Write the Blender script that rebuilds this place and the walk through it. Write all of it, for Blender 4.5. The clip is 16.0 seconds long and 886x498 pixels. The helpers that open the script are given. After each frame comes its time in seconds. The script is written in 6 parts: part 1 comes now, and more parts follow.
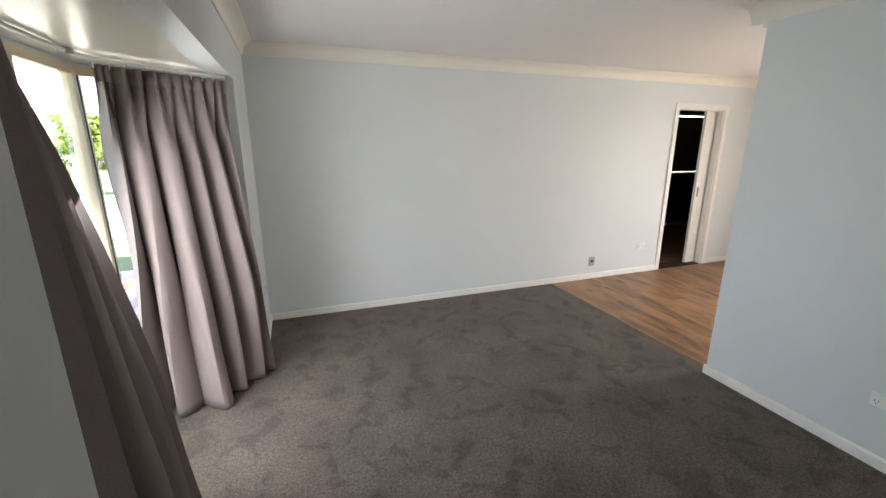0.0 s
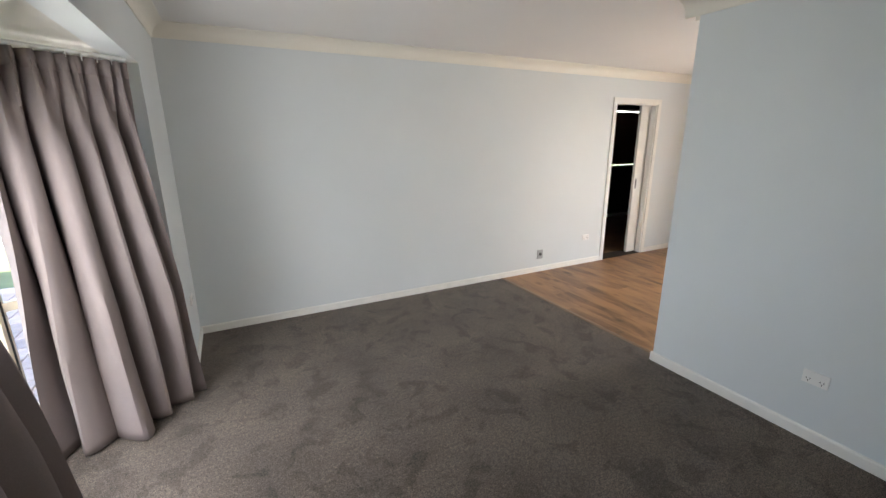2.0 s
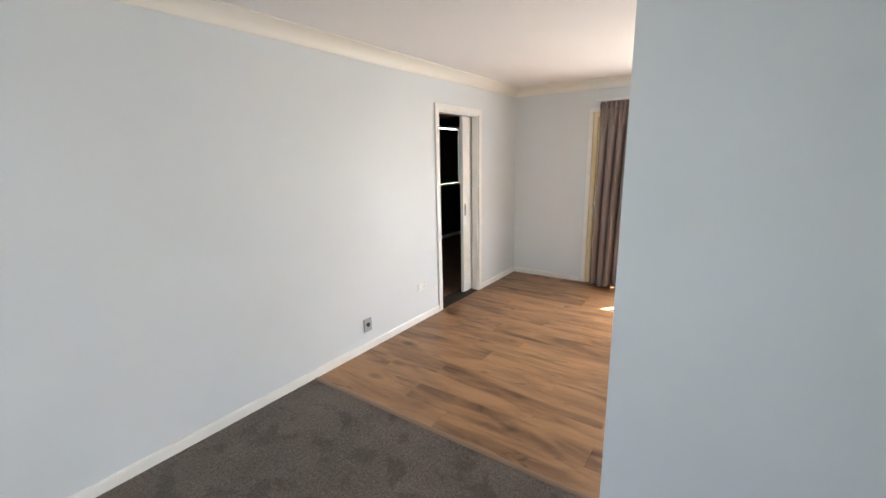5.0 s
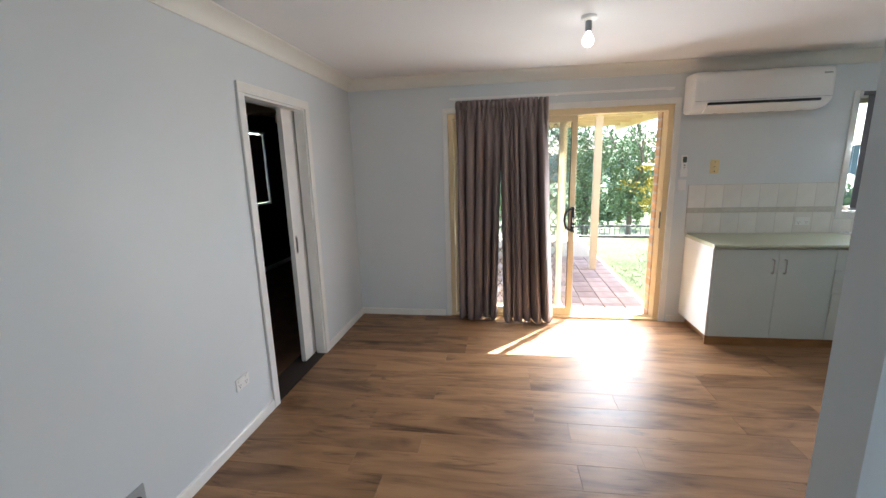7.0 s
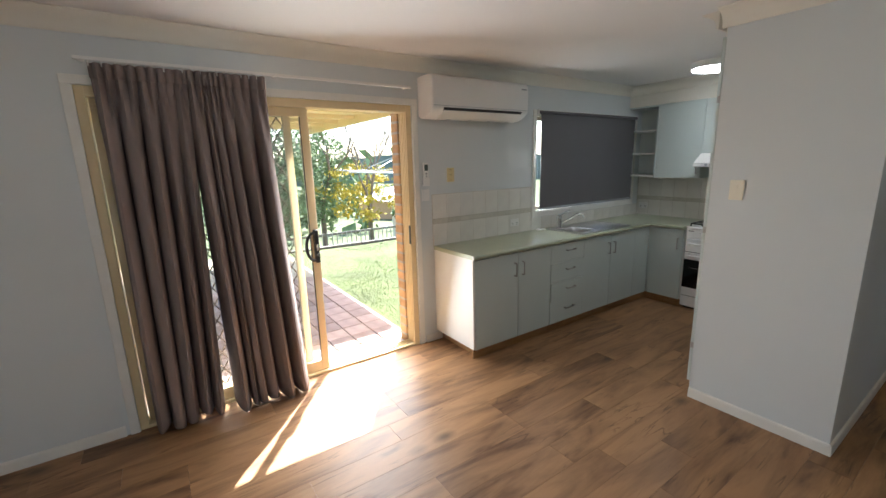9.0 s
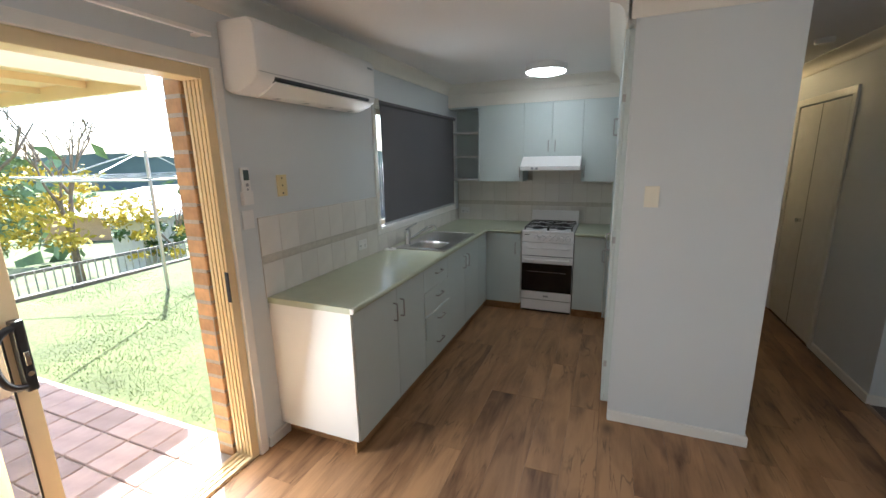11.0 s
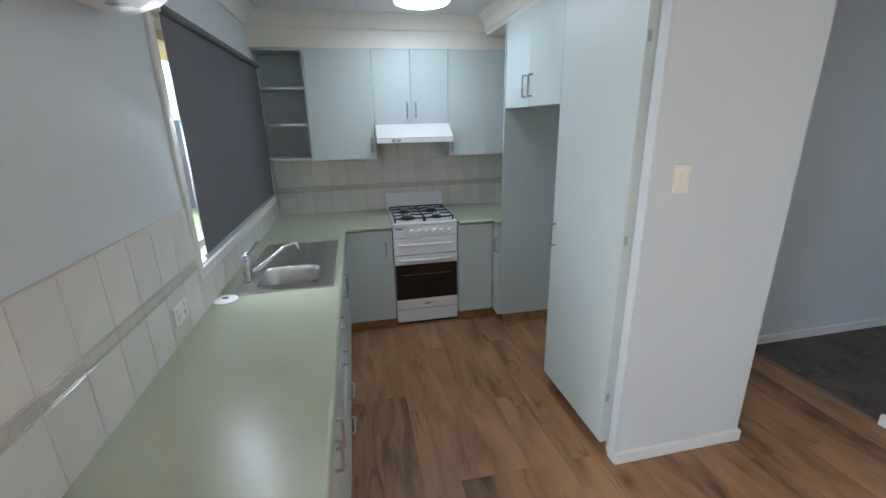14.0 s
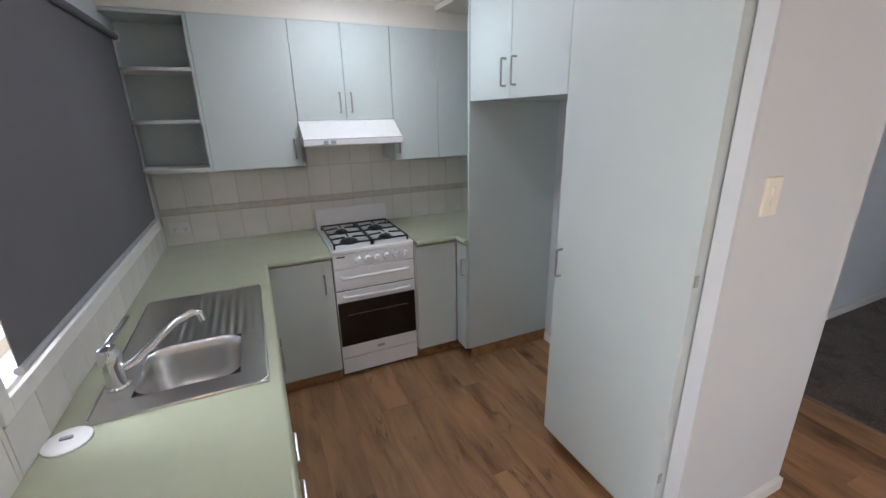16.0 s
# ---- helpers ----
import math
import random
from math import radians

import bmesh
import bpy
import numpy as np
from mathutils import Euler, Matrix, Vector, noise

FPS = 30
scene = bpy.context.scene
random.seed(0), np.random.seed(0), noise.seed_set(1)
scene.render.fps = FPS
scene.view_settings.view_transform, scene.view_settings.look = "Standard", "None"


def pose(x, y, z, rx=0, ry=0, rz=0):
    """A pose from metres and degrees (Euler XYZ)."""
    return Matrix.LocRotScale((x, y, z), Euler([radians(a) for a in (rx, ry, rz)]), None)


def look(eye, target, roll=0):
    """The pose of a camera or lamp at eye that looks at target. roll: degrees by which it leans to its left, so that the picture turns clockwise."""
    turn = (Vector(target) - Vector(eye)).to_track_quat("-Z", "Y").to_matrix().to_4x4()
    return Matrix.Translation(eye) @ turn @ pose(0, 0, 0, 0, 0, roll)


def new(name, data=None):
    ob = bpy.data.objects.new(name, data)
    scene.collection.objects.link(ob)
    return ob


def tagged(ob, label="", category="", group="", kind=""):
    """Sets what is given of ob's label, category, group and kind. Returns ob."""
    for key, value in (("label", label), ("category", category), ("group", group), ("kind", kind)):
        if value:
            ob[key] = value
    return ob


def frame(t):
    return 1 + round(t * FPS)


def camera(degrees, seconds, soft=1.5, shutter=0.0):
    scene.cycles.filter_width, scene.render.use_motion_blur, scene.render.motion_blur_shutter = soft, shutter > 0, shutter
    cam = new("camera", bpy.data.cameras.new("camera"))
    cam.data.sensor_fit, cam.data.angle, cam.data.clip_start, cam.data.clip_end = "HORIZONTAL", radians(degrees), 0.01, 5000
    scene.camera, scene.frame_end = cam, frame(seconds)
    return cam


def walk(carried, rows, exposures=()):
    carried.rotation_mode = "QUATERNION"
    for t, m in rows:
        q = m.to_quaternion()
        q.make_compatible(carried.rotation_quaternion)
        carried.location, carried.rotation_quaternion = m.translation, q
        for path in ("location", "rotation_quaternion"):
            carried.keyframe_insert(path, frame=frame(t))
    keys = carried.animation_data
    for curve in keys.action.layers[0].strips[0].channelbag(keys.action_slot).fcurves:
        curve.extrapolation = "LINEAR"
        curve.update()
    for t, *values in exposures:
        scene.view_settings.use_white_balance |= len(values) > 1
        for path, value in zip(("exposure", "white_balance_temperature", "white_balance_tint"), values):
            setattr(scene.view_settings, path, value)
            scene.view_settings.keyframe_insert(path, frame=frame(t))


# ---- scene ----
cam = camera(94.4, 16.0)
PATH = [
    (0, (-0.149, 0.061, 1.643), (0.511, 1.882, 1.141), 0.0),
    (0.5, (-0.135, 0.059, 1.653), (0.553, 1.873, 1.167), -0.0),
    (1, (-0.146, 0.059, 1.648), (0.595, 1.852, 1.164), 0.1),
    (1.5, (-0.131, 0.068, 1.641), (0.666, 1.835, 1.148), -0.1),
    (2, (-0.074, 0.189, 1.614), (0.806, 1.909, 1.097), -0.3),
    (2.5, (-0.01, 0.377, 1.619), (0.987, 2.026, 1.083), -0.1),
    (3, (0.101, 0.545, 1.596), (1.223, 2.111, 1.06), -0.1),
    (3.5, (0.316, 0.777, 1.601), (1.559, 2.251, 1.071), -0.3),
    (3.7, (0.402, 0.879, 1.607), (1.695, 2.312, 1.084), -0.4),
    (5.8, (1.305, 2.023, 1.599), (3.059, 2.902, 1.21), -1.5),
    (6, (1.403, 2.11, 1.587), (3.193, 2.919, 1.206), -1.5),
    (6.5, (1.701, 2.284, 1.585), (3.574, 2.872, 1.203), -1.5),
    (7, (1.962, 2.476, 1.594), (3.899, 2.772, 1.191), -1.6),
    (7.5, (2.224, 2.641, 1.601), (4.18, 2.602, 1.187), -1.7),
    (8, (2.509, 2.691, 1.633), (4.417, 2.284, 1.194), -1.6),
    (8.5, (2.817, 2.69, 1.607), (4.612, 1.918, 1.178), -1.6),
    (9, (3.101, 2.728, 1.623), (4.718, 1.626, 1.207), -1.5),
    (9.5, (3.384, 2.711, 1.636), (4.799, 1.358, 1.226), -1.6),
    (10, (3.699, 2.641, 1.652), (4.887, 1.083, 1.25), -1.5),
    (10.2, (3.846, 2.615, 1.63), (4.944, 0.99, 1.239), -1.3),
    (12.3, (4.918, 2.052, 1.673), (5.098, 0.123, 1.174), -1.0),
    (12.5, (4.991, 1.985, 1.666), (5.096, 0.053, 1.162), -1.1),
    (13, (5.124, 1.79, 1.666), (5.05, -0.138, 1.137), -1.2),
    (13.5, (5.259, 1.577, 1.655), (5.018, -0.328, 1.096), -1.1),
    (14, (5.421, 1.358, 1.66), (5.035, -0.511, 1.065), -1.2),
    (14.5, (5.475, 1.124, 1.65), (4.963, -0.707, 1.028), -1.2),
    (15, (5.476, 0.895, 1.649), (4.848, -0.896, 1.015), -1.2),
    (15.5, (5.505, 0.741, 1.655), (4.776, -1.012, 1.026), -1.1),
    (16, (5.521, 0.618, 1.665), (4.746, -1.106, 1.047), -1.1),
]
walk(cam, [(t, look(eye, target, roll)) for t, eye, target, roll in PATH], exposures=[
    (0.0, 4.9, 6550, 11.5), (2.0, 4.85, 6500, 11.5), (3.5, 5.15, 6400, 12), (6.0, 4.7, 6050, 10), (7.0, 4.2, 5800, 9), (9.0, 3.88, 6100, 9), (10.0, 3.9, 6250, 11),
    (12.5, 3.9, 5300, 5), (14.0, 4.38, 5500, 9), (16.0, 4.45, 5950, 17)])

# ---- world and sun ----
SUN_ELEV = 56.0
SUN_DIR = Vector((0.8, -0.6, math.tan(radians(SUN_ELEV)))).normalized()
world = bpy.data.worlds.new("sky")
scene.world = world
world.use_nodes = True
wn = world.node_tree
bg = wn.nodes["Background"]
sky = wn.nodes.new("ShaderNodeTexSky")
sky.sky_type = "NISHITA"
sky.sun_disc = False
sky.sun_elevation = radians(SUN_ELEV)
sky.sun_rotation = math.atan2(0.8, -0.6)
sky.air_density, sky.dust_density, sky.ozone_density = 1.0, 2.0, 1.0
wn.links.new(sky.outputs[0], bg.inputs[0])
bg.inputs[1].default_value = 0.055
sun_data = bpy.data.lights.new("sun", "SUN")
sun_data.energy, sun_data.angle, sun_data.color = 2.0, radians(0.55), (1.0, 0.95, 0.87)
sun = new("sun", sun_data)
sun.matrix_world = look(SUN_DIR * 30, (0, 0, 0))


def daylight(name, at, towards, width, height, watts, colour):
    """An area lamp at the head of an opening, for the sky's light."""
    d = bpy.data.lights.new(name, "AREA")
    d.shape, d.size, d.size_y, d.energy, d.color = "RECTANGLE", width, height, watts, colour
    new(name, d).matrix_world = look(at, Vector(at) + Vector(towards))


daylight("bay_daylight", (-1.05, 1.78, 1.06), (1.0, 0.3, -0.55), 1.2, 1.5, 2.2, (0.96, 0.98, 1.0))
daylight("door_daylight", (6.17, 1.40, 0.88), (-1.0, 0.58, -0.25), 0.72, 1.5, 2.75, (1.0, 0.985, 0.96))
daylight("kitchen_daylight", (6.135, -0.530, 1.58), (-0.78, 0.12, -0.30), 0.03, 0.9, 0.52, (0.97, 0.99, 1.0))

# ---- materials ----
def rgb(c):
    return (*c, 1.0)


def material(name, base, rough=0.5, metal=0.0, vary=0.0, scale=6.0, fine=0.0, fine_scale=200.0, bump=0.0, bump_scale=150.0,
             rand=0.0, coat=0.0, emit=None, power=0.0, sheen=0.0, rough_vary=0.0):
    """A painted, woven or cast surface: base colour with broad and fine variation, roughness variation and fine relief."""
    m = bpy.data.materials.new(name)
    m.use_nodes = True
    nt = m.node_tree
    n, l = nt.nodes, nt.links
    b = n["Principled BSDF"]
    b.inputs["Roughness"].default_value = rough
    b.inputs["Metallic"].default_value = metal
    b.inputs["Coat Weight"].default_value = coat
    b.inputs["Sheen Weight"].default_value = sheen
    tc = n.new("ShaderNodeTexCoord")
    colour = n.new("ShaderNodeRGB")
    colour.outputs[0].default_value = rgb(base)
    last = colour.outputs[0]

    def modulate(last, fac, amount):
        mr = n.new("ShaderNodeMapRange")
        mr.inputs["From Min"].default_value, mr.inputs["From Max"].default_value = 0.3, 0.7
        mr.inputs["To Min"].default_value, mr.inputs["To Max"].default_value = 1.0 - amount, 1.0 + amount
        l.new(fac, mr.inputs["Value"])
        vm = n.new("ShaderNodeVectorMath")
        vm.operation = "SCALE"
        l.new(last, vm.inputs[0])
        l.new(mr.outputs[0], vm.inputs["Scale"])
        return vm.outputs[0]

    def tex(sc, detail=4.0):
        t = n.new("ShaderNodeTexNoise")
        t.inputs["Scale"].default_value, t.inputs["Detail"].default_value = sc, detail
        l.new(tc.outputs["Object"], t.inputs["Vector"])
        return t.outputs["Fac"]
    if vary:
        last = modulate(last, tex(scale), vary)
    if fine:
        last = modulate(last, tex(fine_scale, 2.0), fine)
    if rand:
        oi = n.new("ShaderNodeObjectInfo")
        last = modulate(last, oi.outputs["Random"], rand)
    l.new(last, b.inputs["Base Color"])
    if rough_vary:
        mr = n.new("ShaderNodeMapRange")
        mr.inputs["From Min"].default_value, mr.inputs["From Max"].default_value = 0.3, 0.7
        mr.inputs["To Min"].default_value, mr.inputs["To Max"].default_value = max(0.02, rough - rough_vary), rough + rough_vary
        l.new(tex(scale * 2.3), mr.inputs["Value"])
        l.new(mr.outputs[0], b.inputs["Roughness"])
    if bump:
        bp = n.new("ShaderNodeBump")
        bp.inputs["Strength"].default_value, bp.inputs["Distance"].default_value = bump, 0.004
        l.new(tex(bump_scale, 3.0), bp.inputs["Height"])
        l.new(bp.outputs[0], b.inputs["Normal"])
    if emit:
        b.inputs["Emission Color"].default_value, b.inputs["Emission Strength"].default_value = rgb(emit), power
    return m


def wood_material(name, dark, light, along="Y", rough=0.35, ring=9.0):
    """Timber-look boards: long grain, knots and a tone of its own on each board."""
    m = bpy.data.materials.new(name)
    m.use_nodes = True
    nt = m.node_tree
    n, l = nt.nodes, nt.links
    b = n["Principled BSDF"]
    tc, oi = n.new("ShaderNodeTexCoord"), n.new("ShaderNodeObjectInfo")
    shift = n.new("ShaderNodeVectorMath")
    shift.operation = "MULTIPLY_ADD"
    comb = n.new("ShaderNodeCombineXYZ")
    for k in range(3):
        l.new(oi.outputs["Random"], comb.inputs[k])
    l.new(comb.outputs[0], shift.inputs[0])
    shift.inputs[1].default_value = (37.0, 53.0, 19.0)
    l.new(tc.outputs["Object"], shift.inputs[2])
    mp = n.new("ShaderNodeMapping")
    stretch = {"Y": (ring, ring * 0.2, ring), "X": (ring * 0.2, ring, ring)}[along]
    mp.inputs["Scale"].default_value = stretch
    l.new(shift.outputs[0], mp.inputs["Vector"])
    grain = n.new("ShaderNodeTexNoise")
    grain.inputs["Scale"].default_value, grain.inputs["Detail"].default_value = 1.0, 4.5
    grain.inputs["Roughness"].default_value, grain.inputs["Distortion"].default_value = 0.52, 1.0
    l.new(mp.outputs[0], grain.inputs["Vector"])
    streak = n.new("ShaderNodeTexNoise")
    mp2 = n.new("ShaderNodeMapping")
    mp2.inputs["Scale"].default_value = tuple(v * (11 if v == ring else 6) for v in stretch)
    l.new(shift.outputs[0], mp2.inputs["Vector"])
    l.new(mp2.outputs[0], streak.inputs["Vector"])
    streak.inputs["Scale"].default_value, streak.inputs["Detail"].default_value = 1.0, 3.0
    mix = n.new("ShaderNodeMath")
    mix.operation = "MULTIPLY_ADD"
    mix.inputs[1].default_value = 0.15
    l.new(streak.outputs["Fac"], mix.inputs[0])
    l.new(grain.outputs["Fac"], mix.inputs[2])
    tone = n.new("ShaderNodeMath")
    tone.operation = "MULTIPLY_ADD"
    tone.inputs[1].default_value = 0.15
    l.new(oi.outputs["Random"], tone.inputs[0])
    l.new(mix.outputs[0], tone.inputs[2])
    ramp = n.new("ShaderNodeValToRGB")
    ramp.color_ramp.elements[0].position, ramp.color_ramp.elements[0].color = 0.40, rgb(dark)
    ramp.color_ramp.elements[1].position, ramp.color_ramp.elements[1].color = 0.80, rgb(light)
    mid = ramp.color_ramp.elements.new(0.60)
    mid.color = rgb([0.42 * a + 0.58 * c for a, c in zip(dark, light)])
    l.new(tone.outputs[0], ramp.inputs[0])
    # knots
    mp3 = n.new("ShaderNodeMapping")
    mp3.inputs["Scale"].default_value = {"Y": (3.2, 1.7, 3.0), "X": (1.7, 3.2, 3.0)}[along]
    l.new(shift.outputs[0], mp3.inputs["Vector"])
    vor = n.new("ShaderNodeTexVoronoi")
    vor.inputs["Scale"].default_value = 1.0
    l.new(mp3.outputs[0], vor.inputs["Vector"])
    kr = n.new("ShaderNodeMapRange")
    kr.inputs["From Min"].default_value, kr.inputs["From Max"].default_value = 0.03, 0.16
    kr.inputs["To Min"].default_value, kr.inputs["To Max"].default_value = 0.38, 1.0
    l.new(vor.outputs["Distance"], kr.inputs["Value"])
    sc = n.new("ShaderNodeVectorMath")
    sc.operation = "SCALE"
    l.new(ramp.outputs[0], sc.inputs[0])
    l.new(kr.outputs[0], sc.inputs["Scale"])
    # fine dark splits along the grain, in patches
    mp4 = n.new("ShaderNodeMapping")
    mp4.inputs["Scale"].default_value = {"Y": (10.0, 1.1, 8.0), "X": (1.1, 10.0, 8.0)}[along]
    l.new(shift.outputs[0], mp4.inputs["Vector"])
    split = n.new("ShaderNodeTexNoise")
    split.inputs["Scale"].default_value, split.inputs["Detail"].default_value, split.inputs["Distortion"].default_value = 1.0, 4.0, 0.9
    l.new(mp4.outputs[0], split.inputs["Vector"])
    away = n.new("ShaderNodeMath")
    away.operation = "SUBTRACT"
    away.inputs[1].default_value = 0.5
    l.new(split.outputs["Fac"], away.inputs[0])
    size = n.new("ShaderNodeMath")
    size.operation = "ABSOLUTE"
    l.new(away.outputs[0], size.inputs[0])
    line = n.new("ShaderNodeMapRange")
    line.inputs["From Min"].default_value, line.inputs["From Max"].default_value = 0.0, 0.022
    line.inputs["To Min"].default_value, line.inputs["To Max"].default_value = 0.5, 0.0
    l.new(size.outputs[0], line.inputs["Value"])
    patches = n.new("ShaderNodeTexNoise")
    patches.inputs["Scale"].default_value = 3.3
    l.new(shift.outputs[0], patches.inputs["Vector"])
    pm = n.new("ShaderNodeMapRange")
    pm.inputs["From Min"].default_value, pm.inputs["From Max"].default_value = 0.50, 0.62
    l.new(patches.outputs["Fac"], pm.inputs["Value"])
    shade = n.new("ShaderNodeMath")
    shade.operation = "MULTIPLY"
    l.new(line.outputs[0], shade.inputs[0])
    l.new(pm.outputs[0], shade.inputs[1])
    keep = n.new("ShaderNodeMath")
    keep.operation = "SUBTRACT"
    keep.inputs[0].default_value = 1.0
    l.new(shade.outputs[0], keep.inputs[1])
    sc2 = n.new("ShaderNodeVectorMath")
    sc2.operation = "SCALE"
    l.new(sc.outputs[0], sc2.inputs[0])
    l.new(keep.outputs[0], sc2.inputs["Scale"])
    l.new(sc2.outputs[0], b.inputs["Base Color"])
    b.inputs["Specular IOR Level"].default_value = 0.36
    rr = n.new("ShaderNodeMapRange")
    rr.inputs["To Min"].default_value, rr.inputs["To Max"].default_value = rough - 0.06, rough + 0.1
    l.new(grain.outputs["Fac"], rr.inputs["Value"])
    l.new(rr.outputs[0], b.inputs["Roughness"])
    bp = n.new("ShaderNodeBump")
    bp.inputs["Strength"].default_value, bp.inputs["Distance"].default_value = 0.12, 0.002
    l.new(streak.outputs["Fac"], bp.inputs["Height"])
    l.new(bp.outputs[0], b.inputs["Normal"])
    return m


def carpet_material():
    m = material("cut_pile_carpet", (0.110, 0.086, 0.068), rough=0.95, vary=0.22, scale=2.6, fine=0.75, fine_scale=170.0, bump=1.0, bump_scale=150.0, sheen=0.1)
    nt = m.node_tree
    n, l = nt.nodes, nt.links
    b = n["Principled BSDF"]
    old = b.inputs["Base Color"].links[0].from_socket
    tc = n.new("ShaderNodeTexCoord")
    patch = n.new("ShaderNodeTexNoise")
    patch.inputs["Scale"].default_value, patch.inputs["Detail"].default_value, patch.inputs["Distortion"].default_value = 5.5, 5.0, 0.8
    l.new(tc.outputs["Object"], patch.inputs["Vector"])
    mr = n.new("ShaderNodeMapRange")
    mr.inputs["From Min"].default_value, mr.inputs["From Max"].default_value = 0.38, 0.47
    mr.inputs["To Min"].default_value, mr.inputs["To Max"].default_value = 0.66, 1.0
    l.new(patch.outputs["Fac"], mr.inputs["Value"])
    tuft = n.new("ShaderNodeTexNoise")
    tuft.inputs["Scale"].default_value, tuft.inputs["Detail"].default_value = 55.0, 3.0
    l.new(tc.outputs["Object"], tuft.inputs["Vector"])
    mt = n.new("ShaderNodeMapRange")
    mt.inputs["From Min"].default_value, mt.inputs["From Max"].default_value = 0.3, 0.7
    mt.inputs["To Min"].default_value, mt.inputs["To Max"].default_value = 0.68, 1.32
    l.new(tuft.outputs["Fac"], mt.inputs["Value"])
    both = n.new("ShaderNodeMath")
    both.operation = "MULTIPLY"
    l.new(mr.outputs[0], both.inputs[0])
    l.new(mt.outputs[0], both.inputs[1])
    sc = n.new("ShaderNodeVectorMath")
    sc.operation = "SCALE"
    l.new(old, sc.inputs[0])
    l.new(both.outputs[0], sc.inputs["Scale"])
    l.new(sc.outputs[0], b.inputs["Base Color"])
    return m


def glass_material(name, tint=(0.95, 0.97, 0.96)):
    m = bpy.data.materials.new(name)
    m.use_nodes = True
    b = m.node_tree.nodes["Principled BSDF"]
    b.inputs["Base Color"].default_value = rgb(tint)
    b.inputs["Transmission Weight"].default_value = 1.0
    b.inputs["Roughness"].default_value = 0.0
    b.inputs["IOR"].default_value = 1.45
    return m


def screen_cloth(name, base, through_light):
    """A sheer roller-blind cloth that lets part of the light through its weave."""
    m = material(name, base, rough=0.75, vary=0.03, scale=3.0, fine=0.06, fine_scale=500.0)
    n, l = m.node_tree.nodes, m.node_tree.links
    b, out = n["Principled BSDF"], n["Material Output"]
    tr, mx = n.new("ShaderNodeBsdfTransparent"), n.new("ShaderNodeMixShader")
    mx.inputs[0].default_value = through_light
    l.new(b.outputs[0], mx.inputs[1])
    l.new(tr.outputs[0], mx.inputs[2])
    l.new(mx.outputs[0], out.inputs["Surface"])
    return m


WALL = material("pale_blue_grey_wall_paint", (0.655, 0.685, 0.69), rough=0.55, vary=0.02, scale=1.3, bump=0.05, bump_scale=260.0, rough_vary=0.06)
# Near-black navy carries the unlit bedroom's shade in the colour.
SHADED_NAVY = material("shade_darkened_navy_wall", (0.012, 0.014, 0.02), rough=0.6, vary=0.1, scale=2.0)
CEIL = material("flat_white_ceiling_paint", (0.77, 0.755, 0.74), rough=0.85, vary=0.02, scale=1.1, bump=0.05, bump_scale=120.0)
CORN = material("cream_cornice_paint", (0.78, 0.75, 0.67), rough=0.5, vary=0.02, scale=2.0)
TRIM = material("gloss_white_trim_paint", (0.78, 0.765, 0.72), rough=0.3, vary=0.03, scale=9.0, bump=0.04, bump_scale=90.0)
CARPET = carpet_material()
BROWN_CARPET = material("brown_bedroom_carpet", (0.18, 0.10, 0.05), rough=0.95, vary=0.15, scale=5.0, fine=0.2, bump=0.5)
PLANK = wood_material("oak_look_vinyl_planks", (0.10, 0.046, 0.021), (0.39, 0.217, 0.104), "Y", 0.40, 6.5)
UNDER = material("dark_underlay", (0.03, 0.02, 0.014), rough=0.9)
KICK = wood_material("brown_laminate_plinth", (0.20, 0.095, 0.035), (0.38, 0.21, 0.09), "Y", 0.45, 14.0)
LAMINATE = material("pale_grey_green_laminate", (0.56, 0.62, 0.60), rough=0.42, vary=0.02, scale=2.0, bump=0.04, bump_scale=420.0)
CARCASS = material("white_melamine_panel", (0.74, 0.73, 0.69), rough=0.45, vary=0.02, scale=4.0)
BENCH = material("mottled_sage_green_laminate", (0.41, 0.435, 0.31), rough=0.29, vary=0.035, scale=9.0)
TILE = material("cream_glazed_tile", (0.76, 0.735, 0.685), rough=0.12, vary=0.04, scale=5.0, rand=0.03, bump=0.03, bump_scale=22.0)
BORDER = material("beige_border_tile", (0.60, 0.57, 0.50), rough=0.18, vary=0.08, scale=40.0, rand=0.04)
GROUT = material("pale_grout", (0.56, 0.52, 0.46), rough=0.9, vary=0.05, scale=30.0)
STEEL = material("brushed_stainless_steel", (0.60, 0.585, 0.565), rough=0.30, metal=1.0, vary=0.02, scale=8.0, rough_vary=0.02)
CHROME = material("polished_chrome", (0.75, 0.76, 0.77), rough=0.08, metal=1.0)
NICKEL = material("satin_nickel", (0.42, 0.41, 0.40), rough=0.3, metal=1.0)
ENAMEL = material("white_enamel", (0.86, 0.86, 0.86), rough=0.16, vary=0.015, scale=6.0)
OVENGLASS = material("black_oven_glass", (0.006, 0.005, 0.005), rough=0.06)
IRON = material("black_cast_iron", (0.014, 0.014, 0.015), rough=0.45, bump=0.1, bump_scale=300.0)
BLACKP = material("black_plastic", (0.015, 0.015, 0.016), rough=0.35)
WHITEP = material("white_plastic", (0.80, 0.79, 0.77), rough=0.32, vary=0.01, scale=5.0)
CREAMP = material("yellowed_cream_plastic", (0.74, 0.62, 0.33), rough=0.4)
GREYP = material("grey_plastic", (0.35, 0.36, 0.37), rough=0.4)
LCD = material("grey_lcd", (0.10, 0.13, 0.12), rough=0.15)
CLOTH = material("taupe_curtain_linen", (0.235, 0.186, 0.172), rough=0.9, vary=0.05, scale=4.0, fine=0.12, fine_scale=420.0, bump=0.1, bump_scale=420.0)
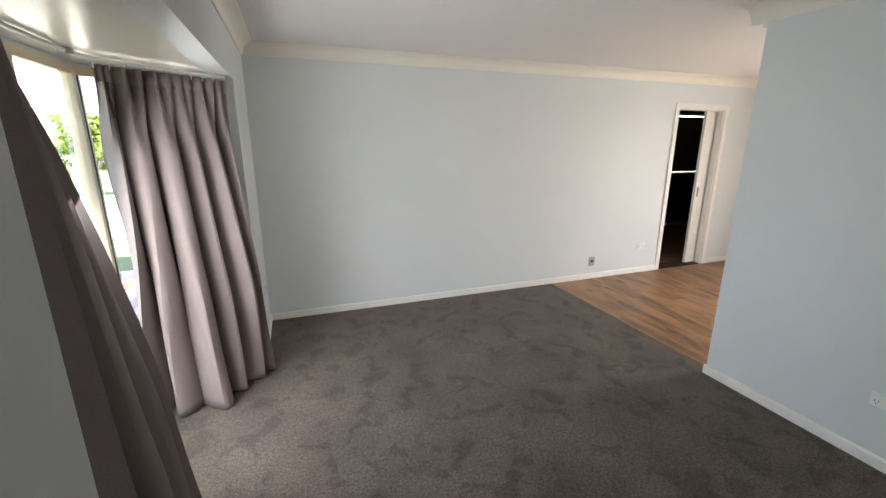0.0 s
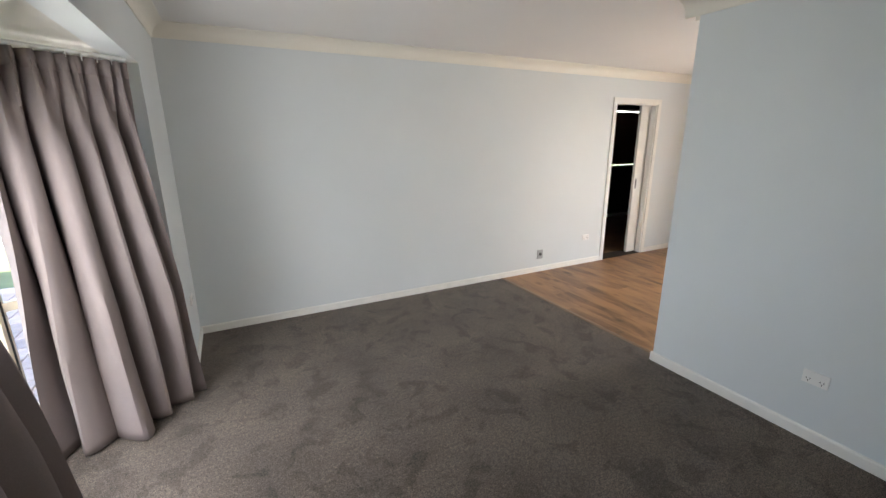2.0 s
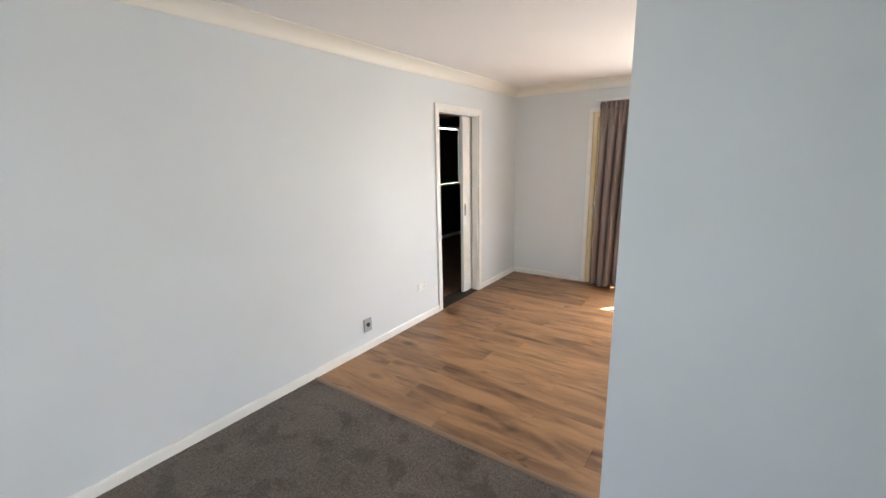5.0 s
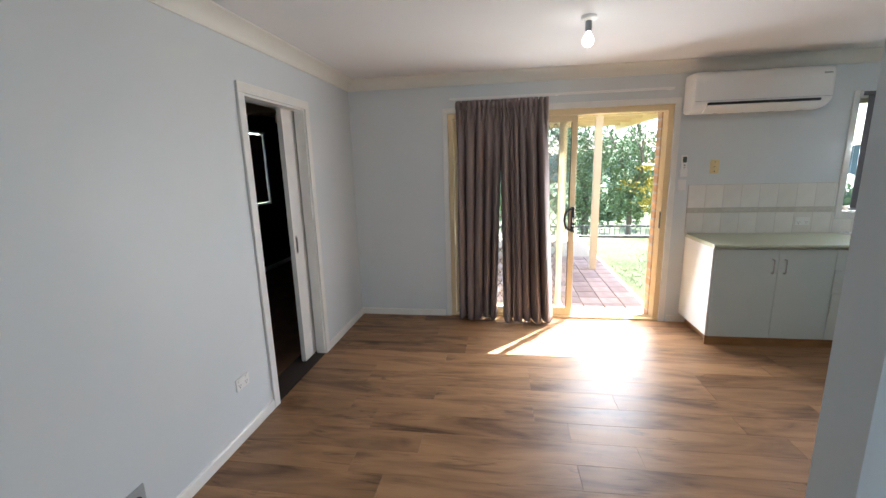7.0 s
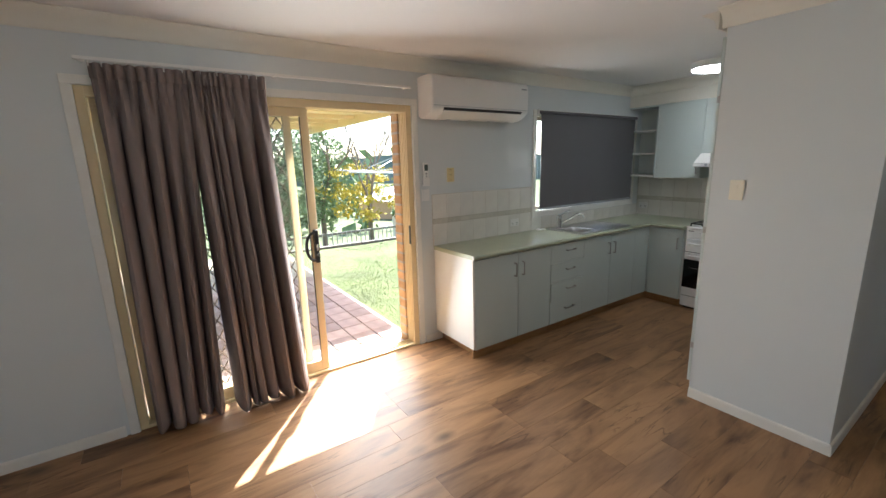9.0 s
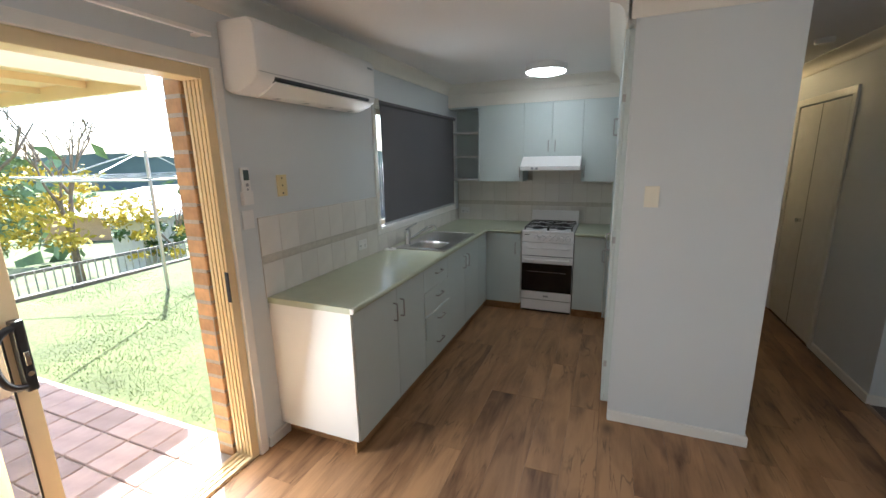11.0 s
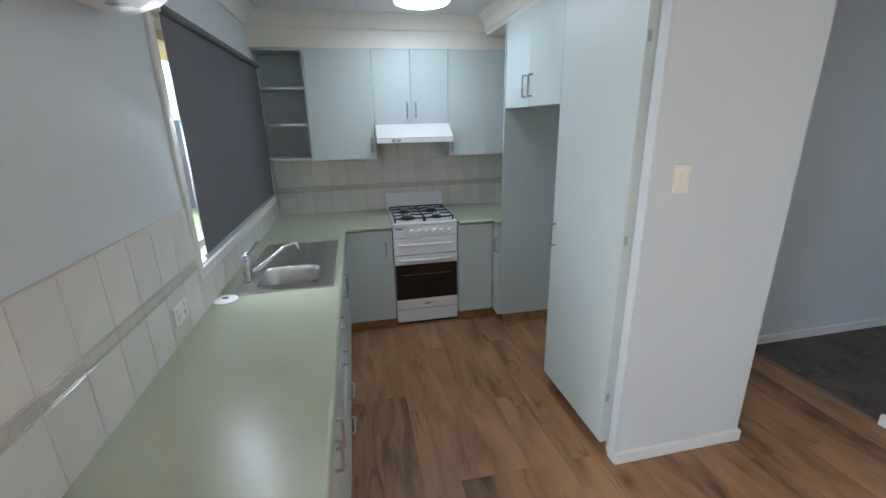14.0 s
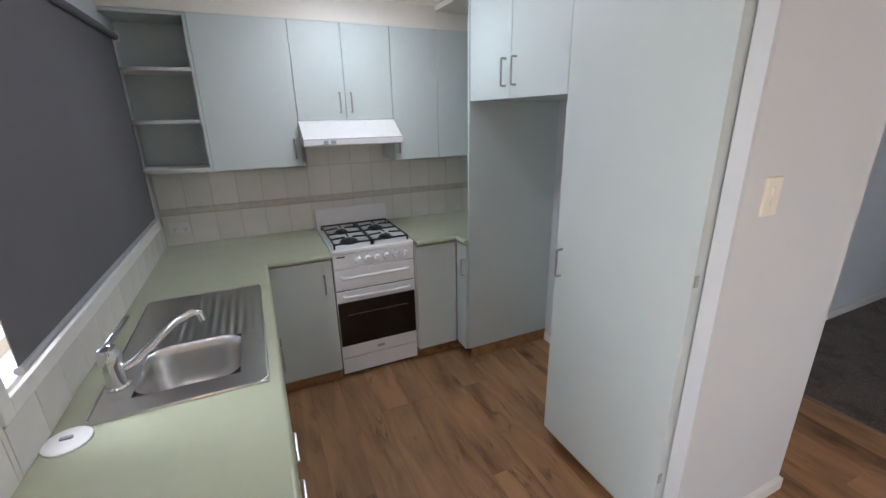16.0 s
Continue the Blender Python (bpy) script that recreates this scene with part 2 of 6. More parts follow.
LINING = material("pale_curtain_linen", (0.215, 0.175, 0.165), rough=0.88, vary=0.06, scale=4.0, fine=0.10, fine_scale=420.0, bump=0.1, bump_scale=420.0)
BLIND = screen_cloth("charcoal_screen_cloth", (0.135, 0.13, 0.137), 0.0)
BLOCKOUT = material("brown_blockout_blind", (0.10, 0.042, 0.028), rough=0.85, vary=0.04)
PRIMROSE = material("primrose_powder_coat", (0.78, 0.62, 0.36), rough=0.32, vary=0.03, scale=5.0)
CREAMAL = material("cream_powder_coat", (0.72, 0.62, 0.46), rough=0.35, vary=0.03, scale=5.0)
GRILLE = material("bronze_diamond_grille", (0.16, 0.10, 0.06), rough=0.45, metal=0.4)
RUBBER = material("black_rubber_seal", (0.012, 0.012, 0.012), rough=0.6)
GLASS = glass_material("window_glass")
BRICK = material("orange_face_brick", (0.58, 0.34, 0.165), rough=0.85, vary=0.16, scale=18.0, rand=0.16, bump=0.5, bump_scale=70.0)
MORTAR = material("sandy_mortar", (0.46, 0.40, 0.32), rough=0.95, vary=0.1, scale=60.0, bump=0.4)
PAVER = material("salmon_concrete_paver", (0.40, 0.30, 0.26), rough=0.85, vary=0.12, scale=9.0, rand=0.16, bump=0.3, bump_scale=160.0)
CONC = material("pale_concrete", (0.40, 0.37, 0.33), rough=0.9, vary=0.12, scale=2.0, bump=0.2)
SOIL = material("lawn_ground", (0.075, 0.095, 0.033), rough=0.95, vary=0.3, scale=1.4, fine=0.3, fine_scale=30.0, bump=0.6, bump_scale=40.0)
GRASS = material("grass_blades", (0.07, 0.12, 0.026), rough=0.7, vary=0.35, scale=1.1)
LEAF = material("green_leaves", (0.055, 0.105, 0.025), rough=0.6, vary=0.4, scale=2.5)
CONIFER = material("grey_green_needles", (0.15, 0.21, 0.095), rough=0.7, vary=0.35, scale=2.0)
GOLD = material("golden_autumn_leaves", (0.42, 0.33, 0.03), rough=0.6, vary=0.3, scale=3.0)
LIME = material("lime_shrub_leaves", (0.10, 0.15, 0.015), rough=0.6, vary=0.3, scale=3.0)
PLUM = material("plum_shrub_leaves", (0.07, 0.025, 0.025), rough=0.6, vary=0.3, scale=3.0)
BARK = material("grey_bark", (0.20, 0.16, 0.13), rough=0.9, vary=0.25, scale=12.0, bump=0.6, bump_scale=50.0)
GALV = material("galvanised_steel", (0.45, 0.47, 0.49), rough=0.4, metal=0.8)
ROOFING = material("pale_roof_sheet", (0.55, 0.54, 0.52), rough=0.5, vary=0.06)
SOFFIT = material("cream_soffit", (0.72, 0.60, 0.40), rough=0.7, vary=0.03)
# Base colour raised and greyed to carry the distance haze.
HILLS = material("haze_paled_bush", (0.12, 0.15, 0.14), rough=0.95, vary=0.4, scale=0.05)
SLEEPER = material("grey_timber_sleeper", (0.15, 0.14, 0.13), rough=0.9, vary=0.25, scale=8.0)
PICKET = material("pale_weathered_picket", (0.30, 0.29, 0.28), rough=0.8, vary=0.15, scale=10.0)
LAMPGLOW = material("lit_lamp_diffuser", (0.9, 0.9, 0.9), rough=0.5, emit=(0.93, 0.98, 1.0), power=1.45)
BULBGLOW = material("lit_bulb_glass", (0.9, 0.9, 0.9), rough=0.4, emit=(1.0, 0.93, 0.8), power=0.7)
HALLGLOW = material("lit_warm_bulb", (0.9, 0.85, 0.7), rough=0.4, emit=(1.0, 0.72, 0.36), power=11.0)
IVORY = material("ivory_switch_plastic", (0.84, 0.79, 0.66), rough=0.35, vary=0.02)


# ---- mesh helpers ----
def box(bm, x0, x1, y0, y1, z0, z1, bevel=0.0, segments=2):
    c = Matrix.Translation(((x0 + x1) / 2, (y0 + y1) / 2, (z0 + z1) / 2)) @ Matrix.Diagonal((abs(x1 - x0), abs(y1 - y0), abs(z1 - z0), 1))
    r = bmesh.ops.create_cube(bm, size=1.0, matrix=c)
    if bevel:
        edges = {e for v in r["verts"] for e in v.link_edges}
        bmesh.ops.bevel(bm, geom=list(edges), offset=bevel, segments=segments, affect="EDGES", profile=0.6)
    return bm


def rod(bm, p, q, r, r2=None, sides=12):
    p, q = Vector(p), Vector(q)
    d = q - p
    m = Matrix.Translation((p + q) / 2) @ d.to_track_quat("Z", "Y").to_matrix().to_4x4()
    bmesh.ops.create_cone(bm, cap_ends=True, segments=sides, radius1=r, radius2=r if r2 is None else r2, depth=d.length, matrix=m)
    return bm


def tube(bm, pts, r, sides=8):
    """A round bar bent through pts."""
    pts = [Vector(p) for p in pts]
    rings = []
    for i, p in enumerate(pts):
        d = (pts[min(i + 1, len(pts) - 1)] - pts[max(i - 1, 0)]).normalized()
        a = d.orthogonal().normalized() if i == 0 else (rings[-1][1] - d * rings[-1][1].dot(d)).normalized()
        b = d.cross(a)
        rings.append(([bm.verts.new(p + r * (math.cos(k * math.tau / sides) * a + math.sin(k * math.tau / sides) * b)) for k in range(sides)], a))
    for (u, _), (v, _) in zip(rings, rings[1:]):
        for k in range(sides):
            bm.faces.new((u[k], u[(k + 1) % sides], v[(k + 1) % sides], v[k]))
    bm.faces.new(rings[0][0][::-1])
    bm.faces.new(rings[-1][0])
    return bm


def lathe(bm, profile, centre, sides=28):
    """Turns (radius, height) pairs round the upright through centre."""
    cx, cy, cz = centre
    rings = [[bm.verts.new((cx + r * math.cos(k * math.tau / sides), cy + r * math.sin(k * math.tau / sides), cz + h)) for k in range(sides)] for r, h in profile]
    for u, v in zip(rings, rings[1:]):
        for k in range(sides):
            bm.faces.new((u[k], u[(k + 1) % sides], v[(k + 1) % sides], v[k]))
    bm.faces.new(rings[0][::-1])
    bm.faces.new(rings[-1])
    return bm


def extrude_profile(bm, profile, origin, side, up, along, length):
    """Sweeps a closed profile of (side, up) pairs straight along a direction."""
    o, s, u, a = Vector(origin), Vector(side), Vector(up), Vector(along)
    first = [bm.verts.new(o + s * p + u * q) for p, q in profile]
    last = [bm.verts.new(o + s * p + u * q + a * length) for p, q in profile]
    k = len(profile)
    for i in range(k):
        bm.faces.new((first[i], first[(i + 1) % k], last[(i + 1) % k], last[i]))
    bm.faces.new(first[::-1])
    bm.faces.new(last)
    return bm


def mesh_of(name, bm, mat, smooth=False):
    bmesh.ops.recalc_face_normals(bm, faces=bm.faces)
    me = bpy.data.meshes.new(name)
    bm.to_mesh(me)
    bm.free()
    me.materials.append(mat)
    if smooth:
        for p in me.polygons:
            p.use_smooth = True
        me.set_sharp_from_angle(angle=radians(40))
    return me


def thing(name, bm, mat, label, category, group="", kind="", smooth=False):
    return tagged(new(name, mesh_of(name, bm, mat, smooth)), label, category, group, kind)


def base(name, at, label, category, group="", kind=""):
    ob = tagged(new(name), label, category, group, kind)
    ob.location = at
    ob.empty_display_size = 0.1
    return ob


def part(name, bm, mat, parent, label="", smooth=False):
    """Links a bmesh in world coordinates as one mesh under a thing or a part."""
    ob = new(name, mesh_of(name, bm, mat, smooth))
    ob.parent = parent
    if parent.parent is None:
        ob.matrix_parent_inverse = parent.matrix_basis.inverted()
    return tagged(ob, label)


def structure(name, bm, mat, label, category="", smooth=False):
    return thing(name, bm, mat, label, category, kind="structure", smooth=smooth)


def B(*a, **k):
    return box(bmesh.new(), *a, **k)


# ---- plan ----
XW, XP, XP2, XH, XB0, XB1, XE = -0.459, 2.588, 2.680, 2.672, 3.544, 4.257, 6.112
YN, YL, YB, YS, YEND = 4.027, -0.851, -0.085, -2.42, -7.6
TOP = 2.43
T = 0.1
BAY_S, BAY_N, BAY_S2, BAY_N2, XBAY, HEAD = 0.70, 3.22, 1.14, 2.82, -1.12, 2.04


def walls():
    # west wall with the bay opening
    bm = bmesh.new()
    box(bm, XW - 0.12, XW, YL - T, BAY_S, 0, TOP)
    box(bm, XW - 0.12, XW, BAY_N, YN + T, 0, TOP)
    box(bm, XW - 0.12, XW, BAY_S, BAY_N, HEAD, TOP)
    structure("wall_west", bm, WALL, "pale blue-grey plaster wall with bay opening", "wall")
    bm = bmesh.new()
    box(bm, XW - 0.12, 4.35, YN, YN + 0.2, 0, TOP)
    box(bm, 5.115, XE + 0.2, YN, YN + 0.075, 0, TOP)
    box(bm, 5.115, XE + 0.2, YN + 0.14, YN + 0.2, 0, TOP)
    box(bm, 4.35, 5.115, YN, YN + 0.2, 2.05, TOP)
    structure("wall_north", bm, WALL, "pale blue-grey plaster wall with pocket-door opening", "wall")
    bm = bmesh.new()
    x2 = XE + 0.13
    box(bm, XE, x2, 3.03, YN, 0, TOP)
    box(bm, XE, x2, 0.955, 3.03, 2.075, TOP)
    box(bm, XE, x2, -0.50, 0.955, 0, TOP)
    box(bm, XE, x2, -2.25, -0.50, 0, 1.075)
    box(bm, XE, x2, -2.25, -0.50, 2.065, TOP)
    box(bm, XE, x2, YS - T, -2.25, 0, TOP)
    structure("wall_east", bm, WALL, "pale blue-grey plaster wall with sliding-door and window openings", "wall")
    structure("wall_kitchen", B(3.56 + 0.05, XE, YS - T, YS, 0, TOP), WALL, "pale blue-grey plaster wall behind the kitchen", "wall")
    structure("wall_partition", B(XP, XP2, 0.02, 1.94, 0, TOP), WALL, "free-standing pale blue-grey partition wall", "wall")
    bm = bmesh.new()
    box(bm, XW, XH, YL - T, YL, 0, TOP)
    structure("wall_lounge_south", bm, WALL, "pale blue-grey plaster wall at the lounge's end", "wall")
    # hall and pantry block
    bm = bmesh.new()
    box(bm, XB0, XB0 + 0.09, YB - 0.09, -3.4, 0, TOP)
    box(bm, XB0, XB1, YB - 0.09, YB, 0, TOP)
    structure("wall_block", bm, WALL, "pale blue-grey end wall beside the pantry", "wall")
    bm = bmesh.new()
    for y0, y1 in ((YL - T, -1.75), (-2.72, -2.95), (-3.75, -4.05), (-4.85, -5.3)):
        box(bm, XH - T, XH, y0, y1, 0, TOP)
    for y0, y1 in ((-1.75, -2.72), (-2.95, -3.75), (-4.05, -4.85)):
        box(bm, XH - T, XH, y0, y1, 2.06, TOP)
    structure("wall_hall_west", bm, WALL, "hall wall with three doors", "wall")
    bm = bmesh.new()
    box(bm, XB0, XB0 + 0.09, -4.25, -5.3, 0, TOP)
    box(bm, XB0, XB0 + 0.09, -3.4, -4.25, 2.06, TOP)
    structure("wall_hall_east", bm, WALL, "hall wall beyond a doorway", "wall")
    bm = bmesh.new()
    box(bm, XH - T, 2.75, -5.3, -5.4, 0, TOP)
    box(bm, 3.53, XB0 + 0.09, -5.3, -5.4, 0, TOP)
    box(bm, 2.75, 3.53, -5.3, -5.4, 2.06, TOP)
    structure("wall_hall_end", bm, WALL, "hall end wall with an open doorway", "wall")
    bm = bmesh.new()
    box(bm, 1.9, 3.78, YEND - T, YEND, 0, TOP)
    box(bm, 4.75, 5.2, YEND - T, YEND, 0, TOP)
    box(bm, 3.78, 4.75, YEND - T, YEND, 0, 1.15)
    box(bm, 3.78, 4.75, YEND - T, YEND, 2.08, TOP)
    box(bm, 1.8, 1.9, YEND, -5.4, 0, TOP)
    box(bm, 5.2, 5.3, YEND, -5.4, 0, TOP)
    box(bm, 1.9, XH - T, -5.3, -5.4, 0, TOP)
    box(bm, XB0 + 0.09, 5.2, -5.3, -5.4, 0, TOP)
    structure("wall_far_room", bm, WALL, "pale blue-grey walls of the room past the hall", "wall")
    # shell round the rooms off the hall
    bm = bmesh.new()
    box(bm, 1.4, 1.5, -5.3, YL - T, 0, TOP)
    structure("wall_side_rooms", bm, WALL, "plain wall closing the rooms off the hall", "wall")
    bm = bmesh.new()
    box(bm, 5.2, 5.3, -5.4, YS - T, 0, TOP)
    structure("wall_side_room_east", bm, WALL, "plain wall closing the room off the hall", "wall")
    # bedroom beyond the pocket door, its shade put into the wall colour
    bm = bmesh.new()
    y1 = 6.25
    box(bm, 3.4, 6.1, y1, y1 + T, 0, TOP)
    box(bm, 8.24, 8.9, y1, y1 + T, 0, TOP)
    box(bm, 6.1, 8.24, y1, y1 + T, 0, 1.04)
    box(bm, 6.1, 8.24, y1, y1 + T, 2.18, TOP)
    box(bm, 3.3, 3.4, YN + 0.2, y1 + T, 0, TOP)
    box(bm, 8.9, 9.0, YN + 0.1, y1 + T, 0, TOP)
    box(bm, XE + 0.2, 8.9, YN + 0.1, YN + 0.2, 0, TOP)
    structure("wall_bedroom", bm, SHADED_NAVY, "bedroom walls with the room's shade put into a near-black navy", "wall")


walls()
# floors
structure("floor_lounge", B(-0.58, 2.675, YL - T, YN + 0.02, -0.1, 0.0), CARPET, "dark grey-brown cut-pile carpet with worn marks", "carpet")
bm = bmesh.new()
vs = [bm.verts.new((x, y, z)) for z in (-0.1, 0.0) for x, y in ((-0.58, BAY_S - 0.04), (-0.58, BAY_N + 0.04), (XBAY - 0.03, BAY_N2 + 0.02), (XBAY - 0.03, BAY_S2 - 0.02))]
bm.faces.new(vs[:4]), bm.faces.new(vs[4:])
for k in range(4):
    bm.faces.new((vs[k], vs[(k + 1) % 4], vs[4 + (k + 1) % 4], vs[4 + k]))
structure("floor_bay", bm, CARPET, "dark grey-brown carpet in the bay", "carpet")
floor = structure("floor_timber", B(2.675, XE + 0.13, YEND, YN + 0.02, -0.1, -0.006), UNDER, "oak-look vinyl plank floor with dark grain and knots", "floor")
structure("floor_bedroom", B(3.3, 9.0, YN + 0.02, 6.35, -0.1, 0.002), BROWN_CARPET, "dark brown bedroom carpet", "carpet")
structure("floor_side_rooms", B(1.4, 2.675, -5.3, YL - T, -0.1, 0.0), BROWN_CARPET, "carpet of the rooms off the hall", "carpet")
structure("floor_far_room", B(1.8, 5.3, YEND - T, -5.36, -0.1, 0.004), CARPET, "dark carpet of the far room", "carpet")
# ceilings
structure("ceiling", B(-0.62, XE + 0.13, YEND - T, YN + 0.2, TOP, TOP + 0.08), CEIL, "flat white plasterboard ceiling", "ceiling")
structure("ceiling_bedroom", B(3.3, 9.0, YN + 0.2, 6.35, TOP, TOP + 0.08), CEIL, "bedroom ceiling", "ceiling")

# cove cornices
COVE = [(0, 0), (0.095, 0), (0.095, -0.007)] + [(0.093 - 0.080 * math.sin(a), -0.012 - 0.080 * (1 - math.cos(a))) for a in [i * math.pi / 12 for i in range(1, 6)]] + [(0.013, -0.092), (0.008, -0.098), (0, -0.098)]


def cornice(name, start, end, inward):
    s, e = Vector((*start, TOP)), Vector((*end, TOP))
    d = e - s
    structure(name, extrude_profile(bmesh.new(), COVE, s, Vector((*inward, 0)), (0, 0, 1), d.normalized(), d.length), CORN, "cream coved plaster cornice", "cornice", smooth=True)


E_ = 0.09
cornice("cornice", (XW, YL), (XW, YN), (1, 0))
cornice("cornice", (XW, YN), (XE, YN), (0, -1))
cornice("cornice", (XE, YS), (XE, YN), (-1, 0))
cornice("cornice", (XP, 0.02 - E_), (XP, 1.94 + E_), (-1, 0))
cornice("cornice", (XP2, 0.02 - E_), (XP2, 1.94 + E_), (1, 0))
cornice("cornice", (XP - 0.004, 1.94), (XP2 + 0.004, 1.94), (0, 1))
cornice("cornice", (XP - 0.004, 0.02), (XP2 + 0.004, 0.02), (0, -1))
cornice("cornice", (XW, YL), (XH + E_, YL), (0, 1))
cornice("cornice", (XH, -5.3), (XH, YL + E_), (1, 0))
cornice("cornice", (XB0, -5.3), (XB0, YB + E_), (-1, 0))
cornice("cornice", (XB0 - E_, YB), (XB1 + 0.04, YB), (0, 1))

# skirting boards
SKIRT = [(0, 0), (0.014, 0), (0.014, 0.056), (0.010, 0.064), (0, 0.066)]


def skirting(start, end, inward):
    s, e = Vector((*start, 0.001)), Vector((*end, 0.001))
    d = e - s
    structure("baseboard", extrude_profile(bmesh.new(), SKIRT, s, Vector((*inward, 0)), (0, 0, 1), d.normalized(), d.length), TRIM, "white painted skirting board", "skirting")


S_ = 0.014
for a, b, c in (((XW, YL), (XW, BAY_S), (1, 0)), ((XW, BAY_N), (XW, YN), (1, 0)), ((XW, YN), (4.28, YN), (0, -1)), ((5.18, YN), (XE, YN), (0, -1)),
                ((XE, 3.10), (XE, YN), (-1, 0)), ((XE, 0.72), (XE, 0.885), (-1, 0)), ((XP, 0.02 - S_), (XP, 1.94 + S_), (-1, 0)), ((XP2, 0.02 - S_), (XP2, 1.94 + S_), (1, 0)),
                ((XP, 1.94), (XP2, 1.94), (0, 1)), ((XP, 0.02), (XP2, 0.02), (0, -1)), ((XW, YL), (XH + S_, YL), (0, 1)), ((XH, -1.68), (XH, YL), (1, 0)),
                ((XB0, -3.33), (XB0, YB + S_), (-1, 0)), ((XB0, YB), (XB1 + S_, YB), (0, 1)), ((XB1, YB - 0.05), (XB1, YB), (1, 0)), ((1.9, YEND), (5.2, YEND), (0, 1)),
                ((3.66, -1.62), (3.66, -0.80), (1, 0)), ((3.4, 6.25), (8.6, 6.25), (0, -1))):
    skirting(a, b, c)

# metal strip where carpet meets planks
structure("trim_carpet_edge", extrude_profile(bmesh.new(), [(0, 0), (0.036, 0), (0.030, 0.005), (0.018, 0.007), (0.006, 0.005)], (2.660, YL, 0.0), (1, 0, 0), (0, 0, 1), (0, 1, 0), YN - YL - 0.015),
          material("brown_floor_strip", (0.22, 0.14, 0.09), rough=0.4), "narrow brown strip between carpet and planks", "floor strip")
structure("trim_threshold", B(4.35, 5.115, YN, YN + 0.2, 0.002, 0.006), UNDER, "dark threshold strip under the pocket door", "threshold")


# ---- bay window ----
def bay():
    n, s = (XW - 0.06, BAY_N), (XW - 0.06, BAY_S)
    cn, cs = (XBAY, BAY_N2), (XBAY, BAY_S2)
    pts = [s, cs, cn, n]

    def ring(bm, poly, off0, off1, z0, z1):
        def out(p, o):
            k = pts.index(p)
            d = [Vector((-0.45, -1, 0)), Vector((-1, -0.42, 0)), Vector((-1, 0.42, 0)), Vector((-0.45, 1, 0))][k]
            return Vector((*p, 0)) + d * o
        for a, b in poly:
            q = [out(a, off0), out(b, off0), out(b, off1), out(a, off1)]
            lo = [bm.verts.new((v.x, v.y, z0)) for v in q]
            hi = [bm.verts.new((v.x, v.y, z1)) for v in q]
            bm.faces.new(lo[::-1]), bm.faces.new(hi)
            for k in range(4):
                bm.faces.new((lo[k], lo[(k + 1) % 4], hi[(k + 1) % 4], hi[k]))
        return bm
    sides = [(s, cs), (cs, cn), (cn, n)]
    structure("wall_bay", ring(bmesh.new(), sides, 0.0, 0.12, 0.0, 0.19), WALL, "low pale wall under the bay window", "wall")
    structure("wall_bay_head", ring(bmesh.new(), sides, 0.03, 0.12, HEAD - 0.016, TOP), WALL, "bay window head", "wall")
    structure("trim_bay_skirting", ring(bmesh.new(), sides, -0.012, -0.0005, 0.001, 0.062), TRIM, "white skirting round the bay", "skirting")
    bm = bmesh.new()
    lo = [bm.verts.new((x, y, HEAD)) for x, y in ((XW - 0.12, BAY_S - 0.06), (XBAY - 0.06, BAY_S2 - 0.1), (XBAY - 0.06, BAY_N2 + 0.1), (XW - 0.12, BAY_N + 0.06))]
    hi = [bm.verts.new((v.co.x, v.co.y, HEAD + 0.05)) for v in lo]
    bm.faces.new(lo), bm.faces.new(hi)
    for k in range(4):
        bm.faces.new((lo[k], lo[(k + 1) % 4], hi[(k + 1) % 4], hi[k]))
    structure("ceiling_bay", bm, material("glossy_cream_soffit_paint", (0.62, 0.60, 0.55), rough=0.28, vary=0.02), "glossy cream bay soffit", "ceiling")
    structure("trim_bay_sill", ring(bmesh.new(), sides, -0.02, 0.1, 0.19, 0.212), TRIM, "white painted bay sill", "sill")
    win = base("window_1", (XBAY, 1.96, 0.2), "bay window in cream aluminium frames, three bays", "window", kind="structure")
    part("window_frame", ring(bmesh.new(), sides, 0.03, 0.075, 0.212, 0.262), CREAMAL, win)
    part("window_frame", ring(bmesh.new(), sides, 0.03, 0.075, HEAD - 0.061, HEAD - 0.016), CREAMAL, win)
    part("transom", ring(bmesh.new(), [sides[0], sides[2]], 0.035, 0.07, 0.80, 0.845), CREAMAL, win)

    def lerp(a, b, f):
        return (a[0] + (b[0] - a[0]) * f, a[1] + (b[1] - a[1]) * f)
    posts = [lerp(s, cs, 0.06), cs, lerp(cs, cn, 1 / 3), lerp(cs, cn, 2 / 3), cn, lerp(n, cn, 0.06)]
    for p in posts:
        dx = -0.055
        w = 0.04 if p in (cs, cn) else 0.025
        part("mullion", B(p[0] + dx - 0.03, p[0] + dx + 0.03, p[1] - w, p[1] + w, 0.25, HEAD - 0.05, 0.004), CREAMAL, win)
        if p in (cs, cn):
            part("seal", B(p[0] + dx + 0.0305, p[0] + dx + 0.034, p[1] - 0.007, p[1] + 0.007, 0.26, HEAD - 0.061), RUBBER, win)
    for a, b in sides:
        pane = part("pane", ring(bmesh.new(), [(a, b)], 0.050, 0.055, 0.26, HEAD - 0.055), GLASS, win)
        pane.visible_shadow = False
    # curtain track under the soffit
    bm = bmesh.new()
    tube(bm, [(-0.49, 0.68, HEAD - 0.014), (-0.68, 1.06, HEAD - 0.014), (-0.88, 1.40, HEAD - 0.014), (-0.97, 1.7, HEAD - 0.014), (-1.02, 2.0, HEAD - 0.014), (-1.02, 2.45, HEAD - 0.014),
              (-0.96, 2.65, HEAD - 0.014), (-0.78, 2.80, HEAD - 0.014), (-0.49, 3.03, HEAD - 0.014)], 0.009)
